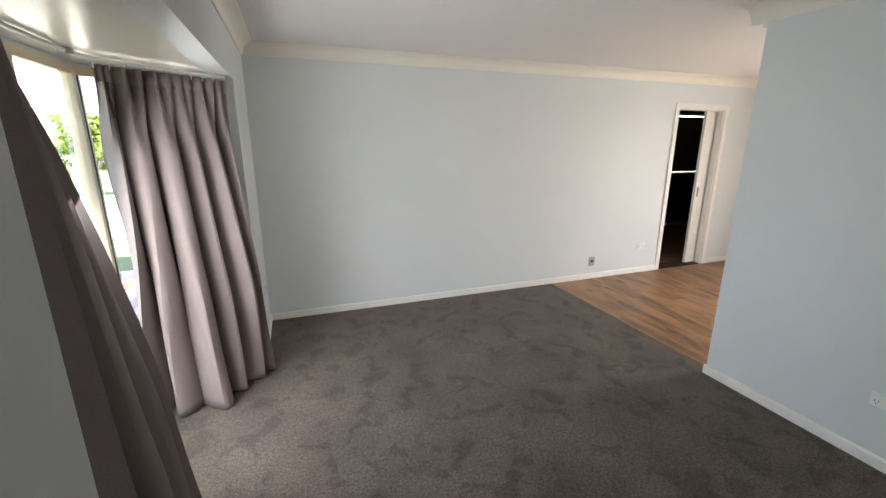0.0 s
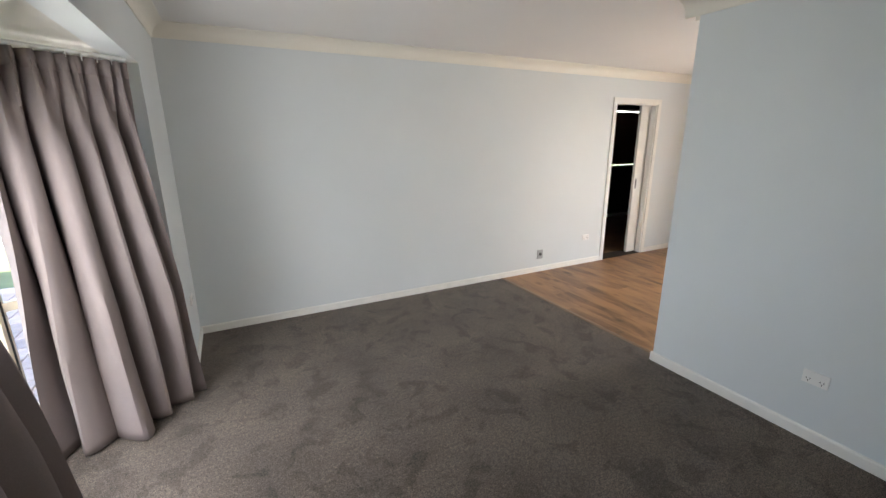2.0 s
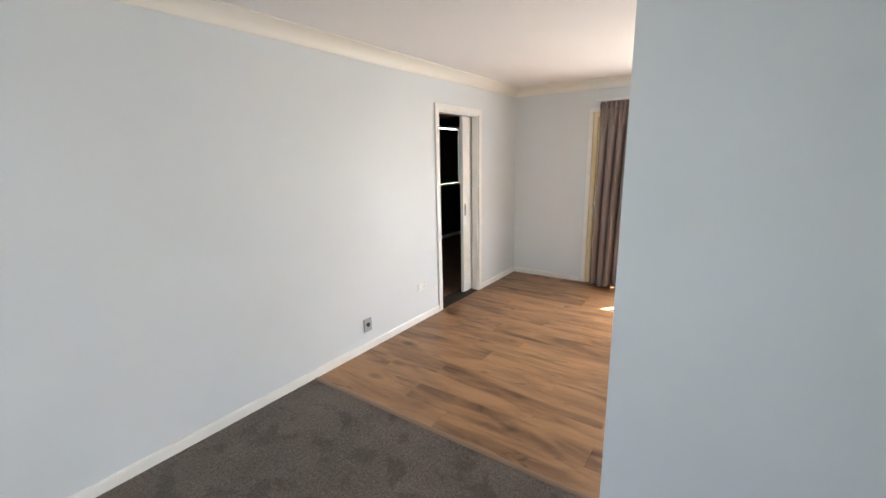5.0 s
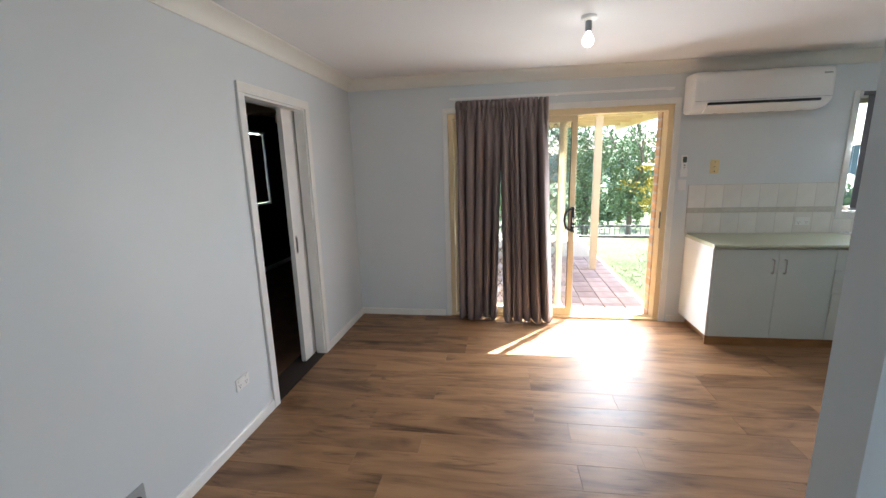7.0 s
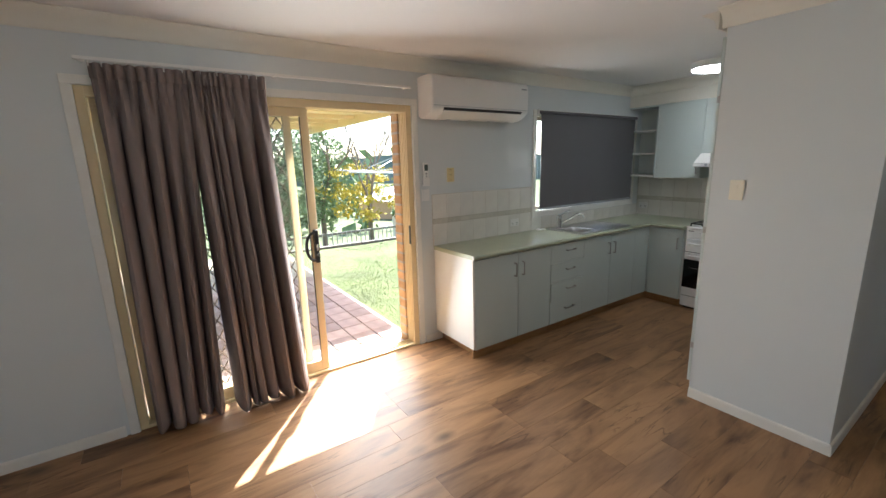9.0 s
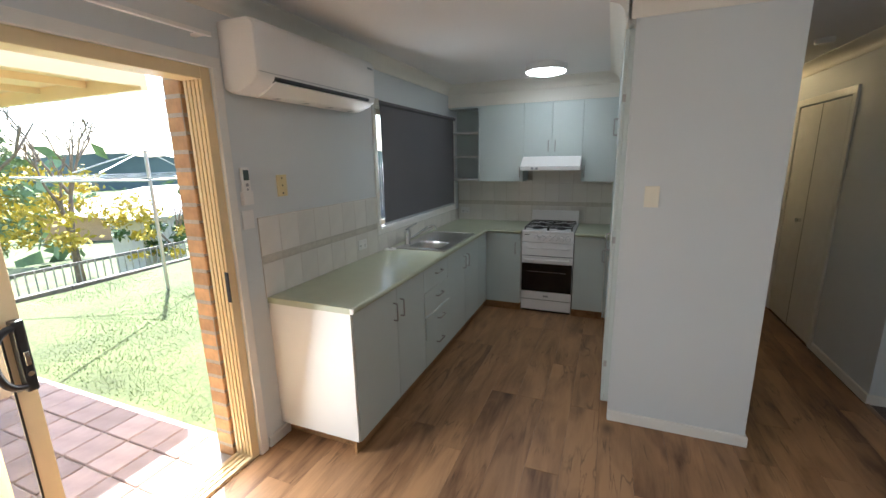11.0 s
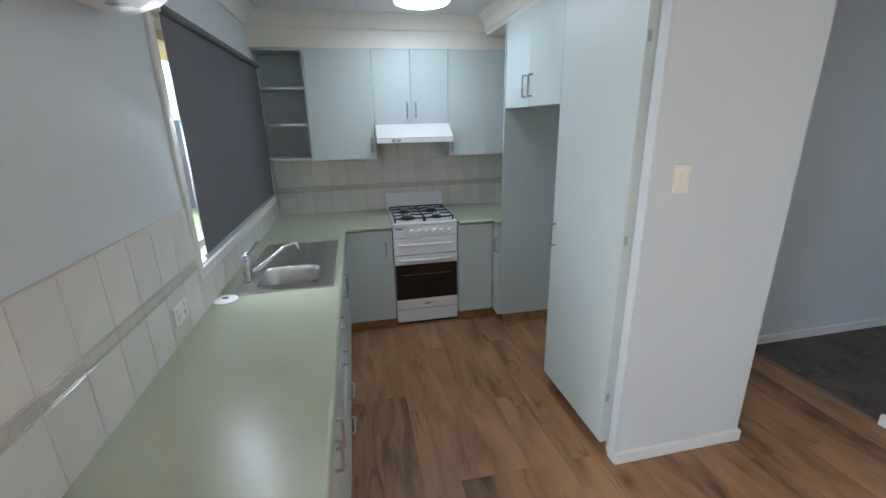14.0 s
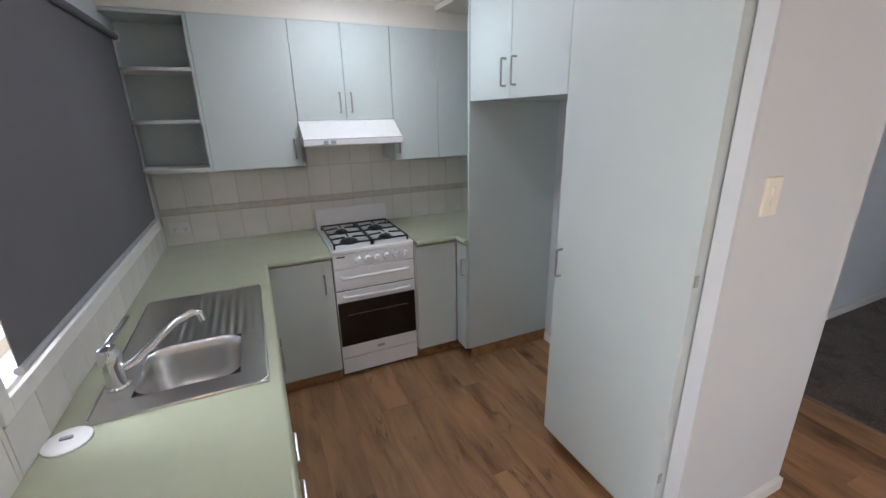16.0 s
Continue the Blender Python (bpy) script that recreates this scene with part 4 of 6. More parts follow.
def sink():
    x0, x1, y0, y1 = 5.574, 6.035, -1.445, -0.590
    bx0, bx1, by0, by1 = 5.655, 5.945, -0.955, -0.675
    z = CT + 0.006
    ob = base("sink", (5.8, -1.0, CT), "stainless steel sink with one bowl and ribbed drainer", "sink")
    # flange with raised rim
    bm = bmesh.new()
    box(bm, x0, x1, by1, y1, CT + 0.0005, z, 0.001)
    box(bm, x0, bx0, by0, by1, CT + 0.0005, z, 0.001)
    box(bm, bx1, x1, by0, by1, CT + 0.0005, z, 0.001)
    part("rim", bm, STEEL, ob)
    tube_bm = tube(bmesh.new(), [(x0 + 0.02, y1 - 0.004, z), (x1 - 0.02, y1 - 0.004, z), (x1 - 0.004, y1 - 0.02, z), (x1 - 0.004, y0 + 0.02, z), (x1 - 0.02, y0 + 0.004, z),
                                 (x0 + 0.02, y0 + 0.004, z), (x0 + 0.004, y0 + 0.02, z), (x0 + 0.004, y1 - 0.02, z), (x0 + 0.02, y1 - 0.004, z)], 0.004, 8)
    part("bead", tube_bm, STEEL, ob, smooth=True)
    # pressed drainer with flutes
    bm = bmesh.new()
    nx, ny = 100, 16
    grid = []
    for j in range(ny + 1):
        y = y0 + (by0 - y0) * j / ny
        row = []
        for i in range(nx + 1):
            x = x0 + (x1 - x0) * i / nx
            edge = min((x - x0) / 0.06, (x1 - 0.13 - x) / 0.04, (y - y0) / 0.07, (by0 - y) / 0.04)
            f = max(0.0, min(1.0, edge))
            inner = max(0.0, min(1.0, min((x - x0 - 0.0) / 0.03, (x1 - x) / 0.03, (y - y0) / 0.03)))
            row.append(bm.verts.new((x, y, z - 0.0025 * inner + 0.0015 * f * math.cos((x - x0) * math.tau / 0.031))))
        grid.append(row)
    for a, b in zip(grid, grid[1:]):
        for i in range(nx):
            bm.faces.new((a[i], a[i + 1], b[i + 1], b[i]))
    part("drainer", bm, STEEL, ob, "fluted drainer", smooth=True)
    # bowl: rounded rectangle drawn down
    bm = bmesh.new()
    cx, cy = (bx0 + bx1) / 2, (by0 + by1) / 2
    hx, hy = (bx1 - bx0) / 2, (by1 - by0) / 2
    rings = []
    for zz, shrink, rr in ((z, -0.006, 0.075), (z - 0.004, 0.0, 0.07), (z - 0.03, 0.008, 0.068), (z - 0.12, 0.016, 0.06), (z - 0.145, 0.026, 0.055), (z - 0.158, 0.05, 0.045), (z - 0.162, 0.10, 0.03)):
        ring = []
        for q in range(4):
            for k in range(9):
                a = math.radians(q * 90 + k * 11.25)
                sx, sy = (1 if q in (0, 3) else -1), (1 if q in (0, 1) else -1)
                ring.append(bm.verts.new((cx + sx * (hx - shrink - rr) + rr * math.cos(a), cy + sy * (hy - shrink - rr) + rr * math.sin(a), zz)))
        rings.append(ring)
    for u, v in zip(rings, rings[1:]):
        for k in range(len(u)):
            bm.faces.new((u[k], u[(k + 1) % len(u)], v[(k + 1) % len(v)], v[k]))
    bm.faces.new(rings[-1])
    part("bowl", bm, STEEL, ob, "deep rounded bowl", smooth=True)
    waste = part("waste", lathe(bmesh.new(), [(0.042, 0.0), (0.042, 0.003), (0.034, 0.004), (0.030, 0.001)], (cx, cy, z - 0.1615)), CHROME, ob, "chrome waste ring", smooth=True)
    bm = bmesh.new()
    for k in range(6):
        a = k * math.pi / 6
        box(bm, cx - 0.028 * math.cos(a) - 0.002, cx - 0.028 * math.cos(a) + 0.002, cy - 0.02, cy + 0.02, z - 0.1605, z - 0.1565)
    part("strainer", bm, BLACKP, waste)
    # mixer tap
    tx, ty = 5.992, -0.755
    tap = base("mixer_tap", (tx, ty, z), "chrome single-lever mixer tap behind the sink bowl", "tap")
    part("body", lathe(bmesh.new(), [(0.029, 0.0), (0.029, 0.006), (0.024, 0.010), (0.023, 0.07), (0.027, 0.078), (0.028, 0.105), (0.022, 0.122), (0.010, 0.128)], (tx, ty, z)), CHROME, tap, smooth=True)
    part("spout", tube(bmesh.new(), [(tx - 0.01, ty - 0.005, z + 0.045), (tx - 0.05, ty - 0.015, z + 0.062), (tx - 0.11, ty - 0.04, z + 0.105), (tx - 0.155, ty - 0.058, z + 0.138), (tx - 0.195, ty - 0.073, z + 0.150),
                                       (tx - 0.212, ty - 0.08, z + 0.143), (tx - 0.216, ty - 0.081, z + 0.118)], 0.0105, 12), CHROME, tap, smooth=True)
    bm = bmesh.new()
    for sgn in (-1, 1):
        tube(bm, [(tx + 0.012, ty + sgn * 0.014, z + 0.118), (tx - 0.012, ty - 0.045 + sgn * 0.013, z + 0.138), (tx - 0.03, ty - 0.10 + sgn * 0.006, z + 0.158)], 0.0065, 8)
    tube(bm, [(tx - 0.03, ty - 0.094, z + 0.158), (tx - 0.032, ty - 0.106, z + 0.159)], 0.0065, 8)
    part("lever", bm, CHROME, tap, "looped chrome lever", smooth=True)
    tap.scale = (1.1, 1.1, 1.1)
    disc = thing("sink_plug", lathe(bmesh.new(), [(0.052, 0.0), (0.052, 0.006), (0.046, 0.010), (0.015, 0.011)], (6.052, -0.545, CT + 0.0005)), WHITEP, "white plastic sink plug lying on the bench", "plug", smooth=True)
    part("grip", B(6.038, 6.066, -0.55, -0.54, CT + 0.011, CT + 0.018, 0.002), GREYP, disc)


sink()


def stove():
    x0, x1, yf, yb = 4.650, 5.172, -1.795, -2.40
    st = base("gas_stove", (4.91, -2.1, 0), "white freestanding gas stove with black oven glass", "stove")
    part("body", B(x0 + 0.002, x1 - 0.002, yb, yf - 0.03, 0.045, 0.868, 0.003), ENAMEL, st)
    part("base", B(x0 + 0.01, x1 - 0.01, yb + 0.02, yf - 0.04, 0.001, 0.045), BLACKP, st)
    part("hob", B(x0 - 0.002, x1 + 0.002, yb + 0.03, yf + 0.004, 0.868, 0.893, 0.007), ENAMEL, st, "white hob top")
    # splashback, leaning
    bm = bmesh.new()
    extrude_profile(bm, [(0, 0), (0.052, 0), (0.014, 0.142), (0.008, 0.150), (0.0, 0.146)], (x0, yb + 0.004, 0.888), (0, 1, 0), (0, 0, 1), (1, 0, 0), x1 - x0)
    part("splashback", bm, ENAMEL, st)
    # control panel with knobs
    panel = part("control_panel", B(x0, x1, yf - 0.03, yf, 0.772, 0.866, 0.004), ENAMEL, st)
    for k in range(6):
        kx = x1 - 0.155 - k * 0.062
        part("knob_ring", rod(bmesh.new(), (kx, yf - 0.001, 0.818), (kx, yf + 0.003, 0.818), 0.0265, 0.0255, 24), GREYP, panel, smooth=True)
        part("knob", rod(bmesh.new(), (kx, yf + 0.002, 0.818), (kx, yf + 0.026, 0.818), 0.0235, 0.020, 24), ENAMEL, panel, smooth=True)
        part("pointer", B(kx - 0.004, kx + 0.004, yf + 0.025, yf + 0.033, 0.800, 0.836, 0.002), ENAMEL, panel)
        part("mark", B(kx - 0.004, kx + 0.004, yf - 0.001, yf + 0.0006, 0.849, 0.853), GREYP, panel)
    part("badge", B(x1 - 0.075, x1 - 0.025, yf - 0.001, yf + 0.0006, 0.845, 0.853), BLACKP, panel)
    part("igniter", rod(bmesh.new(), (x1 - 0.085, yf - 0.001, 0.790), (x1 - 0.085, yf + 0.006, 0.790), 0.007, sides=12), ENAMEL, panel)

    def pull(parent, z):
        part("handle", tube(bmesh.new(), [(x0 + 0.045, yf - 0.002, z), (x0 + 0.05, yf + 0.026, z + 0.003), (x0 + 0.075, yf + 0.034, z + 0.004), (x1 - 0.075, yf + 0.034, z + 0.004), (x1 - 0.05, yf + 0.026, z + 0.003), (x1 - 0.045, yf - 0.002, z)], 0.010, 10),
             ENAMEL, parent, "white bar handle", smooth=True)
    grill = part("grill_door", B(x0, x1, yf - 0.03, yf, 0.628, 0.767, 0.004), ENAMEL, st)
    pull(grill, 0.715)
    oven = part("oven_door", B(x0, x1, yf - 0.03, yf, 0.148, 0.620, 0.004), ENAMEL, st)
    pull(oven, 0.585)
    part("oven_glass", B(x0 + 0.004, x1 - 0.004, yf - 0.002, yf + 0.003, 0.238, 0.545, 0.002), OVENGLASS, oven, "black oven glass")
    part("rack_line", B(x0 + 0.06, x1 - 0.06, yf + 0.003, yf + 0.0036, 0.455, 0.458), NICKEL, oven)
    part("badge", B(4.885, 4.935, yf - 0.001, yf + 0.0006, 0.180, 0.198), GREYP, oven)
    part("bottom_drawer", B(x0, x1, yf - 0.03, yf - 0.002, 0.030, 0.141, 0.004), ENAMEL, st)
    part("gap", B(x0 + 0.006, x1 - 0.006, yf - 0.028, yf - 0.012, 0.141, 0.148), BLACKP, st)
    part("gap", B(x0 + 0.006, x1 - 0.006, yf - 0.028, yf - 0.012, 0.620, 0.628), BLACKP, st)
    # burners and trivets
    zt = 0.893
    for bx, by, r in ((x0 + 0.14, -1.95, 0.036), (x1 - 0.14, -1.95, 0.050), (x0 + 0.14, -2.20, 0.044), (x1 - 0.14, -2.20, 0.036)):
        bn = part("burner", lathe(bmesh.new(), [(r + 0.012, 0.0), (r + 0.010, 0.008), (r, 0.010), (r, 0.017), (r - 0.006, 0.021), (0.01, 0.022)], (bx, by, zt)), IRON, st, smooth=True)
    for xa, xb in ((x0 + 0.025, 4.905), (4.917, x1 - 0.025)):
        bm = bmesh.new()
        zz, w = zt + 0.030, 0.006
        ya, yb2 = -2.325, -1.83
        mid = (ya + yb2) / 2
        for x in (xa, xb):
            tube(bm, [(x, ya, zt + 0.001), (x, ya, zz), (x, yb2, zz), (x, yb2, zt + 0.001)], w, 6)
        for y in (ya, mid, yb2):
            tube(bm, [(xa, y, zz), (xb, y, zz)], w, 6)
        cx = (xa + xb) / 2
        for cy in (-1.95, -2.20):
            for dx, dy in ((1, 0), (-1, 0), (0, 1), (0, -1)):
                ex = (xb if dx > 0 else xa) if dx else cx
                ey = cy + dy * 0.105
                tube(bm, [(ex, ey, zz), (cx + dx * 0.025, cy + dy * 0.025, zz + 0.006)], w * 0.9, 6)
        part("trivet", bm, IRON, st, "black cast-iron trivet", smooth=True)


stove()


def uppers():
    yf = -2.115
    z0, z1 = 1.378, 2.20
    xs = [5.735, 5.240, 4.942, 4.636, 4.312, 4.062]

    def unit(xa, xb, zb, label, doors):
        u = base("wall_cabinet", ((xa + xb) / 2, YS, zb), label, "cabinet", "wall cupboards")
        part("body", B(xb + 0.0005, xa - 0.0005, YS + 0.006, yf - 0.018, zb, z1), LAMINATE, u)
        for a, b, hx in doors:
            d = front(u, "door", b + 0.0015, a - 0.0015, yf - 0.017, yf, zb + 0.001, z1 - 0.002)
            if hx:
                bar_handle(d, (hx, yf, zb + 0.105), (0, 0, 1), (0, 1, 0), 0.112)
        return u
    unit(xs[0], xs[1], z0, "pale grey-green wall cupboard with one door", [(xs[0], xs[1], xs[1] + 0.035)])
    unit(xs[1], xs[3], 1.645, "pale grey-green pair of cupboard doors over the rangehood", [(xs[1], xs[2], xs[2] + 0.035), (xs[2], xs[3], xs[2] - 0.035)])
    unit(xs[3], 3.70, z0, "pale grey-green wall cupboard beside the fridge space", [(xs[3], xs[4], xs[3] - 0.03), (xs[4], xs[5], None), (xs[5], 3.72, None)])
    # open end shelves with rounded corners
    sh = base("end_shelf", (5.9, YS, z0), "open pale end shelves with rounded corners by the window", "shelf")
    part("back", B(xs[0] + 0.001, XE - 0.002, YS + 0.006, YS + 0.016, z0, z1), LAMINATE, sh)
    part("top", B(xs[0] + 0.001, XE - 0.002, YS + 0.016, yf - 0.03, z1 - 0.016, z1), LAMINATE, sh)
    part("side_panel", B(xs[0] + 0.001, xs[0] + 0.017, YS + 0.016, yf, z0, z1 - 0.016), LAMINATE, sh)
    for z in (1.392, 1.655, 1.922):
        bm = bmesh.new()
        xa, xb, ya, yb = xs[0] + 0.0175, XE - 0.004, YS + 0.0165, yf - 0.004
        r = 0.16
        poly = [(xa, ya), (xb, ya), (xb, yb - r)] + [(xb - r + r * math.cos(a), yb - r + r * math.sin(a)) for a in [k * math.pi / 16 for k in range(1, 8)]] + [(xb - r, yb), (xa, yb)]
        lo, hi = [bm.verts.new((x, y, z - 0.009)) for x, y in poly], [bm.verts.new((x, y, z + 0.009)) for x, y in poly]
        bm.faces.new(lo[::-1]), bm.faces.new(hi)
        for k in range(len(poly)):
            bm.faces.new((lo[k], lo[(k + 1) % len(poly)], hi[(k + 1) % len(poly)], hi[k]))
        part("shelf", bm, CARCASS, sh)
        part("screw_cap", B(xs[0] + 0.09, xs[0] + 0.10, YS + 0.016, YS + 0.019, z + 0.10, z + 0.11, 0.002), WHITEP, sh)
    # bulkheads with coved tops
    structure("bulkhead", B(3.70, XE, YS, yf - 0.012, z1 + 0.001, TOP), CORN, "cream bulkhead over the wall cupboards", "bulkhead")
    cornice("cornice", (4.30, yf - 0.012), (XE, yf - 0.012), (0, 1))
    # rangehood
    hd = base("rangehood", (4.935, -2.2, 1.5), "white slide-style rangehood under the cupboards", "rangehood")
    xa, xb = 4.637, 5.239
    bm = bmesh.new()
    extrude_profile(bm, [(0, 0.03), (0, 0.142), (0.30, 0.142), (0.322, 0.135), (0.455, 0.048), (0.470, 0.043), (0.470, 0.006), (0.462, 0.0), (0.02, 0.0)], (xa, YS + 0.008, 1.501), (0, 1, 0), (0, 0, 1), (1, 0, 0), xb - xa)
    part("body", bm, WHITEP, hd)
    for k, x in enumerate((5.055, 5.10)):
        part("switch", B(x, x + 0.028, YS + 0.4775, YS + 0.481, 1.511, 1.533, 0.002), GREYP, hd)
    part("filter", B(xa + 0.05, xb - 0.05, YS + 0.06, YS + 0.42, 1.497, 1.502), NICKEL, hd)
    part("crease", B(xa + 0.004, xb - 0.004, YS + 0.4775, YS + 0.4795, 1.539, 1.541), GREYP, hd)


uppers()


def pantry():
    xf = 4.318
    # tall pantry
    u = base("pantry_cabinet", (4.0, -0.46, 0), "tall pale pantry cupboard with one full-height door", "cabinet")
    part("body", B(3.66, xf - 0.02, -0.792, -0.180, KH, 2.30), LAMINATE, u)
    d = front(u, "door", xf - 0.018, xf, -0.793, -0.145, KH, 2.30)
    bar_handle(d, (xf, -0.755, 1.02), (0, 0, 1), (1, 0, 0), 0.125)
    part("plinth", B(3.66, xf - 0.06, -0.792, -0.18, 0.001, KH), KICK, u, "brown plinth")
    part("hinge_strip", B(3.70, xf - 0.0195, -0.178, -0.147, KH, 2.30), LAMINATE, u, "pale edge strip")
    for z in (0.35, 1.15, 1.95):
        part("hinge", B(xf - 0.022, xf - 0.004, -0.1448, -0.1405, z - 0.02, z + 0.02, 0.001), NICKEL, u)
    # cupboards over the fridge space
    f = base("fridge_cabinet", (4.0, -1.22, 1.74), "pale grey-green pair of cupboard doors over the fridge space", "cabinet")
    part("body", B(3.66, xf - 0.02, -1.632, -0.7925, 1.737, 2.30), LAMINATE, f)
    for a, b, hy in ((-1.632, -1.215, -1.26), (-1.215, -0.794, -1.17)):
        dd = front(f, "door", xf - 0.018, xf, a + 0.0015, b - 0.0015, 1.737, 2.30)
        bar_handle(dd, (xf, hy, 1.86), (0, 0, 1), (1, 0, 0), 0.125)
    p = thing("fridge_gable", B(3.66, xf + 0.006, -1.649, -1.633, KH, 2.30, 0.001), LAMINATE, "pale grey-green gable beside the fridge space", "gable")
    part("plinth", B(3.66, xf - 0.02, -1.649, -1.632, 0.001, KH), KICK, p, "brown plinth")
    structure("wall_fridge_back", B(3.634, 3.658, -2.42, -0.09, 0, TOP), WALL, "wall behind the fridge space", "wall")
    structure("bulkhead_pantry", B(3.66, xf - 0.004, YS, YB - 0.0905, 2.301, TOP), CORN, "cream bulkhead over the pantry", "bulkhead")
    cornice("cornice", (xf - 0.004, yf_corner()), (xf - 0.004, YB + 0.02), (1, 0))
    structure("trim_block_corner", B(XB1, XB1 + 0.016, -0.140, YB, 0.0, TOP, 0.002), WALL, "painted return beside the pantry", "wall")


def yf_corner():
    return -2.115


pantry()


# ---- fixtures ----
def air_conditioner():
    y0, y1, zb = -0.155, 0.885, 1.968
    ac = base("air_conditioner", (XE, 0.365, zb), "white split-system air conditioner over the bench end", "air conditioner")
    prof = [(0, 0.02), (0, 0.325), (0.02, 0.33), (0.175, 0.328), (0.205, 0.318), (0.222, 0.295), (0.226, 0.24), (0.222, 0.085), (0.214, 0.062), (0.175, 0.030), (0.10, 0.004), (0.04, 0.0)]
    bm = bmesh.new()
    # slightly narrower ends give rounded shoulders
    rings = []
    for y, s in ((y0, 0.965), (y0 + 0.008, 0.99), (y0 + 0.02, 1.0), (y1 - 0.02, 1.0), (y1 - 0.008, 0.99), (y1, 0.965)):
        rings.append([bm.verts.new((XE - d * s, y, zb + 0.165 + (z - 0.165) * s)) for d, z in prof])
    for u, v in zip(rings, rings[1:]):
        for k in range(len(u)):
            bm.faces.new((u[k], u[(k + 1) % len(u)], v[(k + 1) % len(v)], v[k]))
    bm.faces.new(rings[0]), bm.faces.new(rings[-1])
    part("casing", bm, WHITEP, ac, smooth=True)
    bm = bmesh.new()
    extrude_profile(bm, [(0.205, 0.071), (0.2235, 0.077), (0.2225, 0.064), (0.20, 0.050)], (XE, y0 + 0.085, zb), (-1, 0, 0), (0, 0, 1), (0, 1, 0), y1 - y0 - 0.19)
    part("outlet", bm, BLACKP, ac, "dark air outlet")
    bm = bmesh.new()
    extrude_profile(bm, [(0.222, 0.050), (0.219, 0.056), (0.13, 0.013), (0.10, -0.001), (0.102, -0.006), (0.14, 0.004)], (XE, y0 + 0.085, zb), (-1, 0, 0), (0, 0, 1), (0, 1, 0), y1 - y0 - 0.19)
    part("louvre", bm, WHITEP, ac, "white swing louvre")
    for k in range(4):
        y = y0 + 0.16 + k * 0.22
        part("vane", B(XE - 0.150, XE - 0.105, y, y + 0.030, zb - 0.0072, zb - 0.0062), GREYP, ac)
    part("badge", B(XE - 0.2275, XE - 0.2255, y0 + 0.03, y0 + 0.09, zb + 0.262, zb + 0.274), GREYP, ac)
    part("panel_seam", B(XE - 0.2262, XE - 0.222, y0 + 0.004, y1 - 0.004, zb + 0.088, zb + 0.0905), GREYP, ac)


air_conditioner()


def plate(name, label, category, at, axis, out, w, h, mat, keys, slots=False, group=""):
    """A wall plate with rocker switches, or sockets with slanted slots."""
    at, ax, o = Vector(at), Vector(axis), Vector(out)
    up = Vector((0, 0, 1))

    def slab(a0, a1, z0, z1, d0, d1, bev=0.0):
        p = at + ax * a0 + up * z0 + o * d0
        q = at + ax * a1 + up * z1 + o * d1
        return B(*sorted((p.x, q.x)), *sorted((p.y, q.y)), *sorted((p.z, q.z)), bev) if bev else B(*sorted((p.x, q.x)), *sorted((p.y, q.y)), *sorted((p.z, q.z)))
    ob = base(name, at, label, category, group)
    part("plate", slab(-w / 2, w / 2, -h / 2, h / 2, 0.0005, 0.009, 0.002), mat, ob)
    for k in keys:
        part("rocker", slab(k[0] - 0.007, k[0] + 0.007, k[1] - 0.010, k[1] + 0.010, 0.009, 0.0125, 0.001), mat, ob)
    if slots:
        for cx in slots:
            for dx, dz in ((-0.008, 0.0), (0.008, 0.0), (0.0, -0.013)):
                part("slot", slab(cx + dx - 0.0016, cx + dx + 0.0016, dz - 0.012, dz - 0.002, 0.0085, 0.0096), BLACKP, ob)
    return ob


plate("power_outlet", "white double power outlet low on the partition wall", "outlet", (XP, 1.008, 0.362), (0, 1, 0), (-1, 0, 0), 0.115, 0.073, WHITEP, [(-0.035, 0.02), (0.035, 0.02)], (-0.03, 0.03), "outlets")
plate("power_outlet", "white double power outlet beside the pocket door", "outlet", (4.0, YN, 0.355), (1, 0, 0), (0, -1, 0), 0.115, 0.073, WHITEP, [(-0.035, 0.02), (0.035, 0.02)], (-0.03, 0.03), "outlets")
tv = plate("aerial_outlet", "grey aerial outlet plate with a dark round socket", "outlet", (3.245, YN, 0.222), (1, 0, 0), (0, -1, 0), 0.085, 0.115, GREYP, [], False, "outlets")
part("socket", rod(bmesh.new(), (3.245, YN - 0.008, 0.225), (3.245, YN - 0.014, 0.225), 0.019, sides=18), BLACKP, tv, "dark round aerial socket")
plate("power_outlet", "white power outlet by the bay window", "outlet", (XW, 3.69, 0.44), (0, 1, 0), (1, 0, 0), 0.115, 0.073, WHITEP, [(-0.035, 0.02), (0.035, 0.02)], (-0.03, 0.03), "outlets")
plate("power_outlet", "white double power outlet on the tiles", "outlet", (6.012, YS + 0.009, 1.008), (1, 0, 0), (0, 1, 0), 0.115, 0.073, WHITEP, [(-0.035, 0.02), (0.035, 0.02)], (-0.03, 0.03), "outlets")
plate("power_outlet", "white double power outlet on the tiles over the bench", "outlet", (XE - 0.009, -0.20, 1.003), (0, 1, 0), (-1, 0, 0), 0.115, 0.073, WHITEP, [(-0.035, 0.02), (0.035, 0.02)], (-0.03, 0.03), "outlets")
plate("light_switch", "cream light switch with two rockers on the end wall", "switch", (4.13, YB, 1.415), (1, 0, 0), (0, 1, 0), 0.073, 0.116, IVORY, [(0, 0.018), (0, -0.018)], False, "switches")
plate("light_switch", "white light switch beside the sliding door", "switch", (XE, 0.845, 1.347), (0, 1, 0), (-1, 0, 0), 0.073, 0.098, WHITEP, [(0, 0.012)], False, "switches")
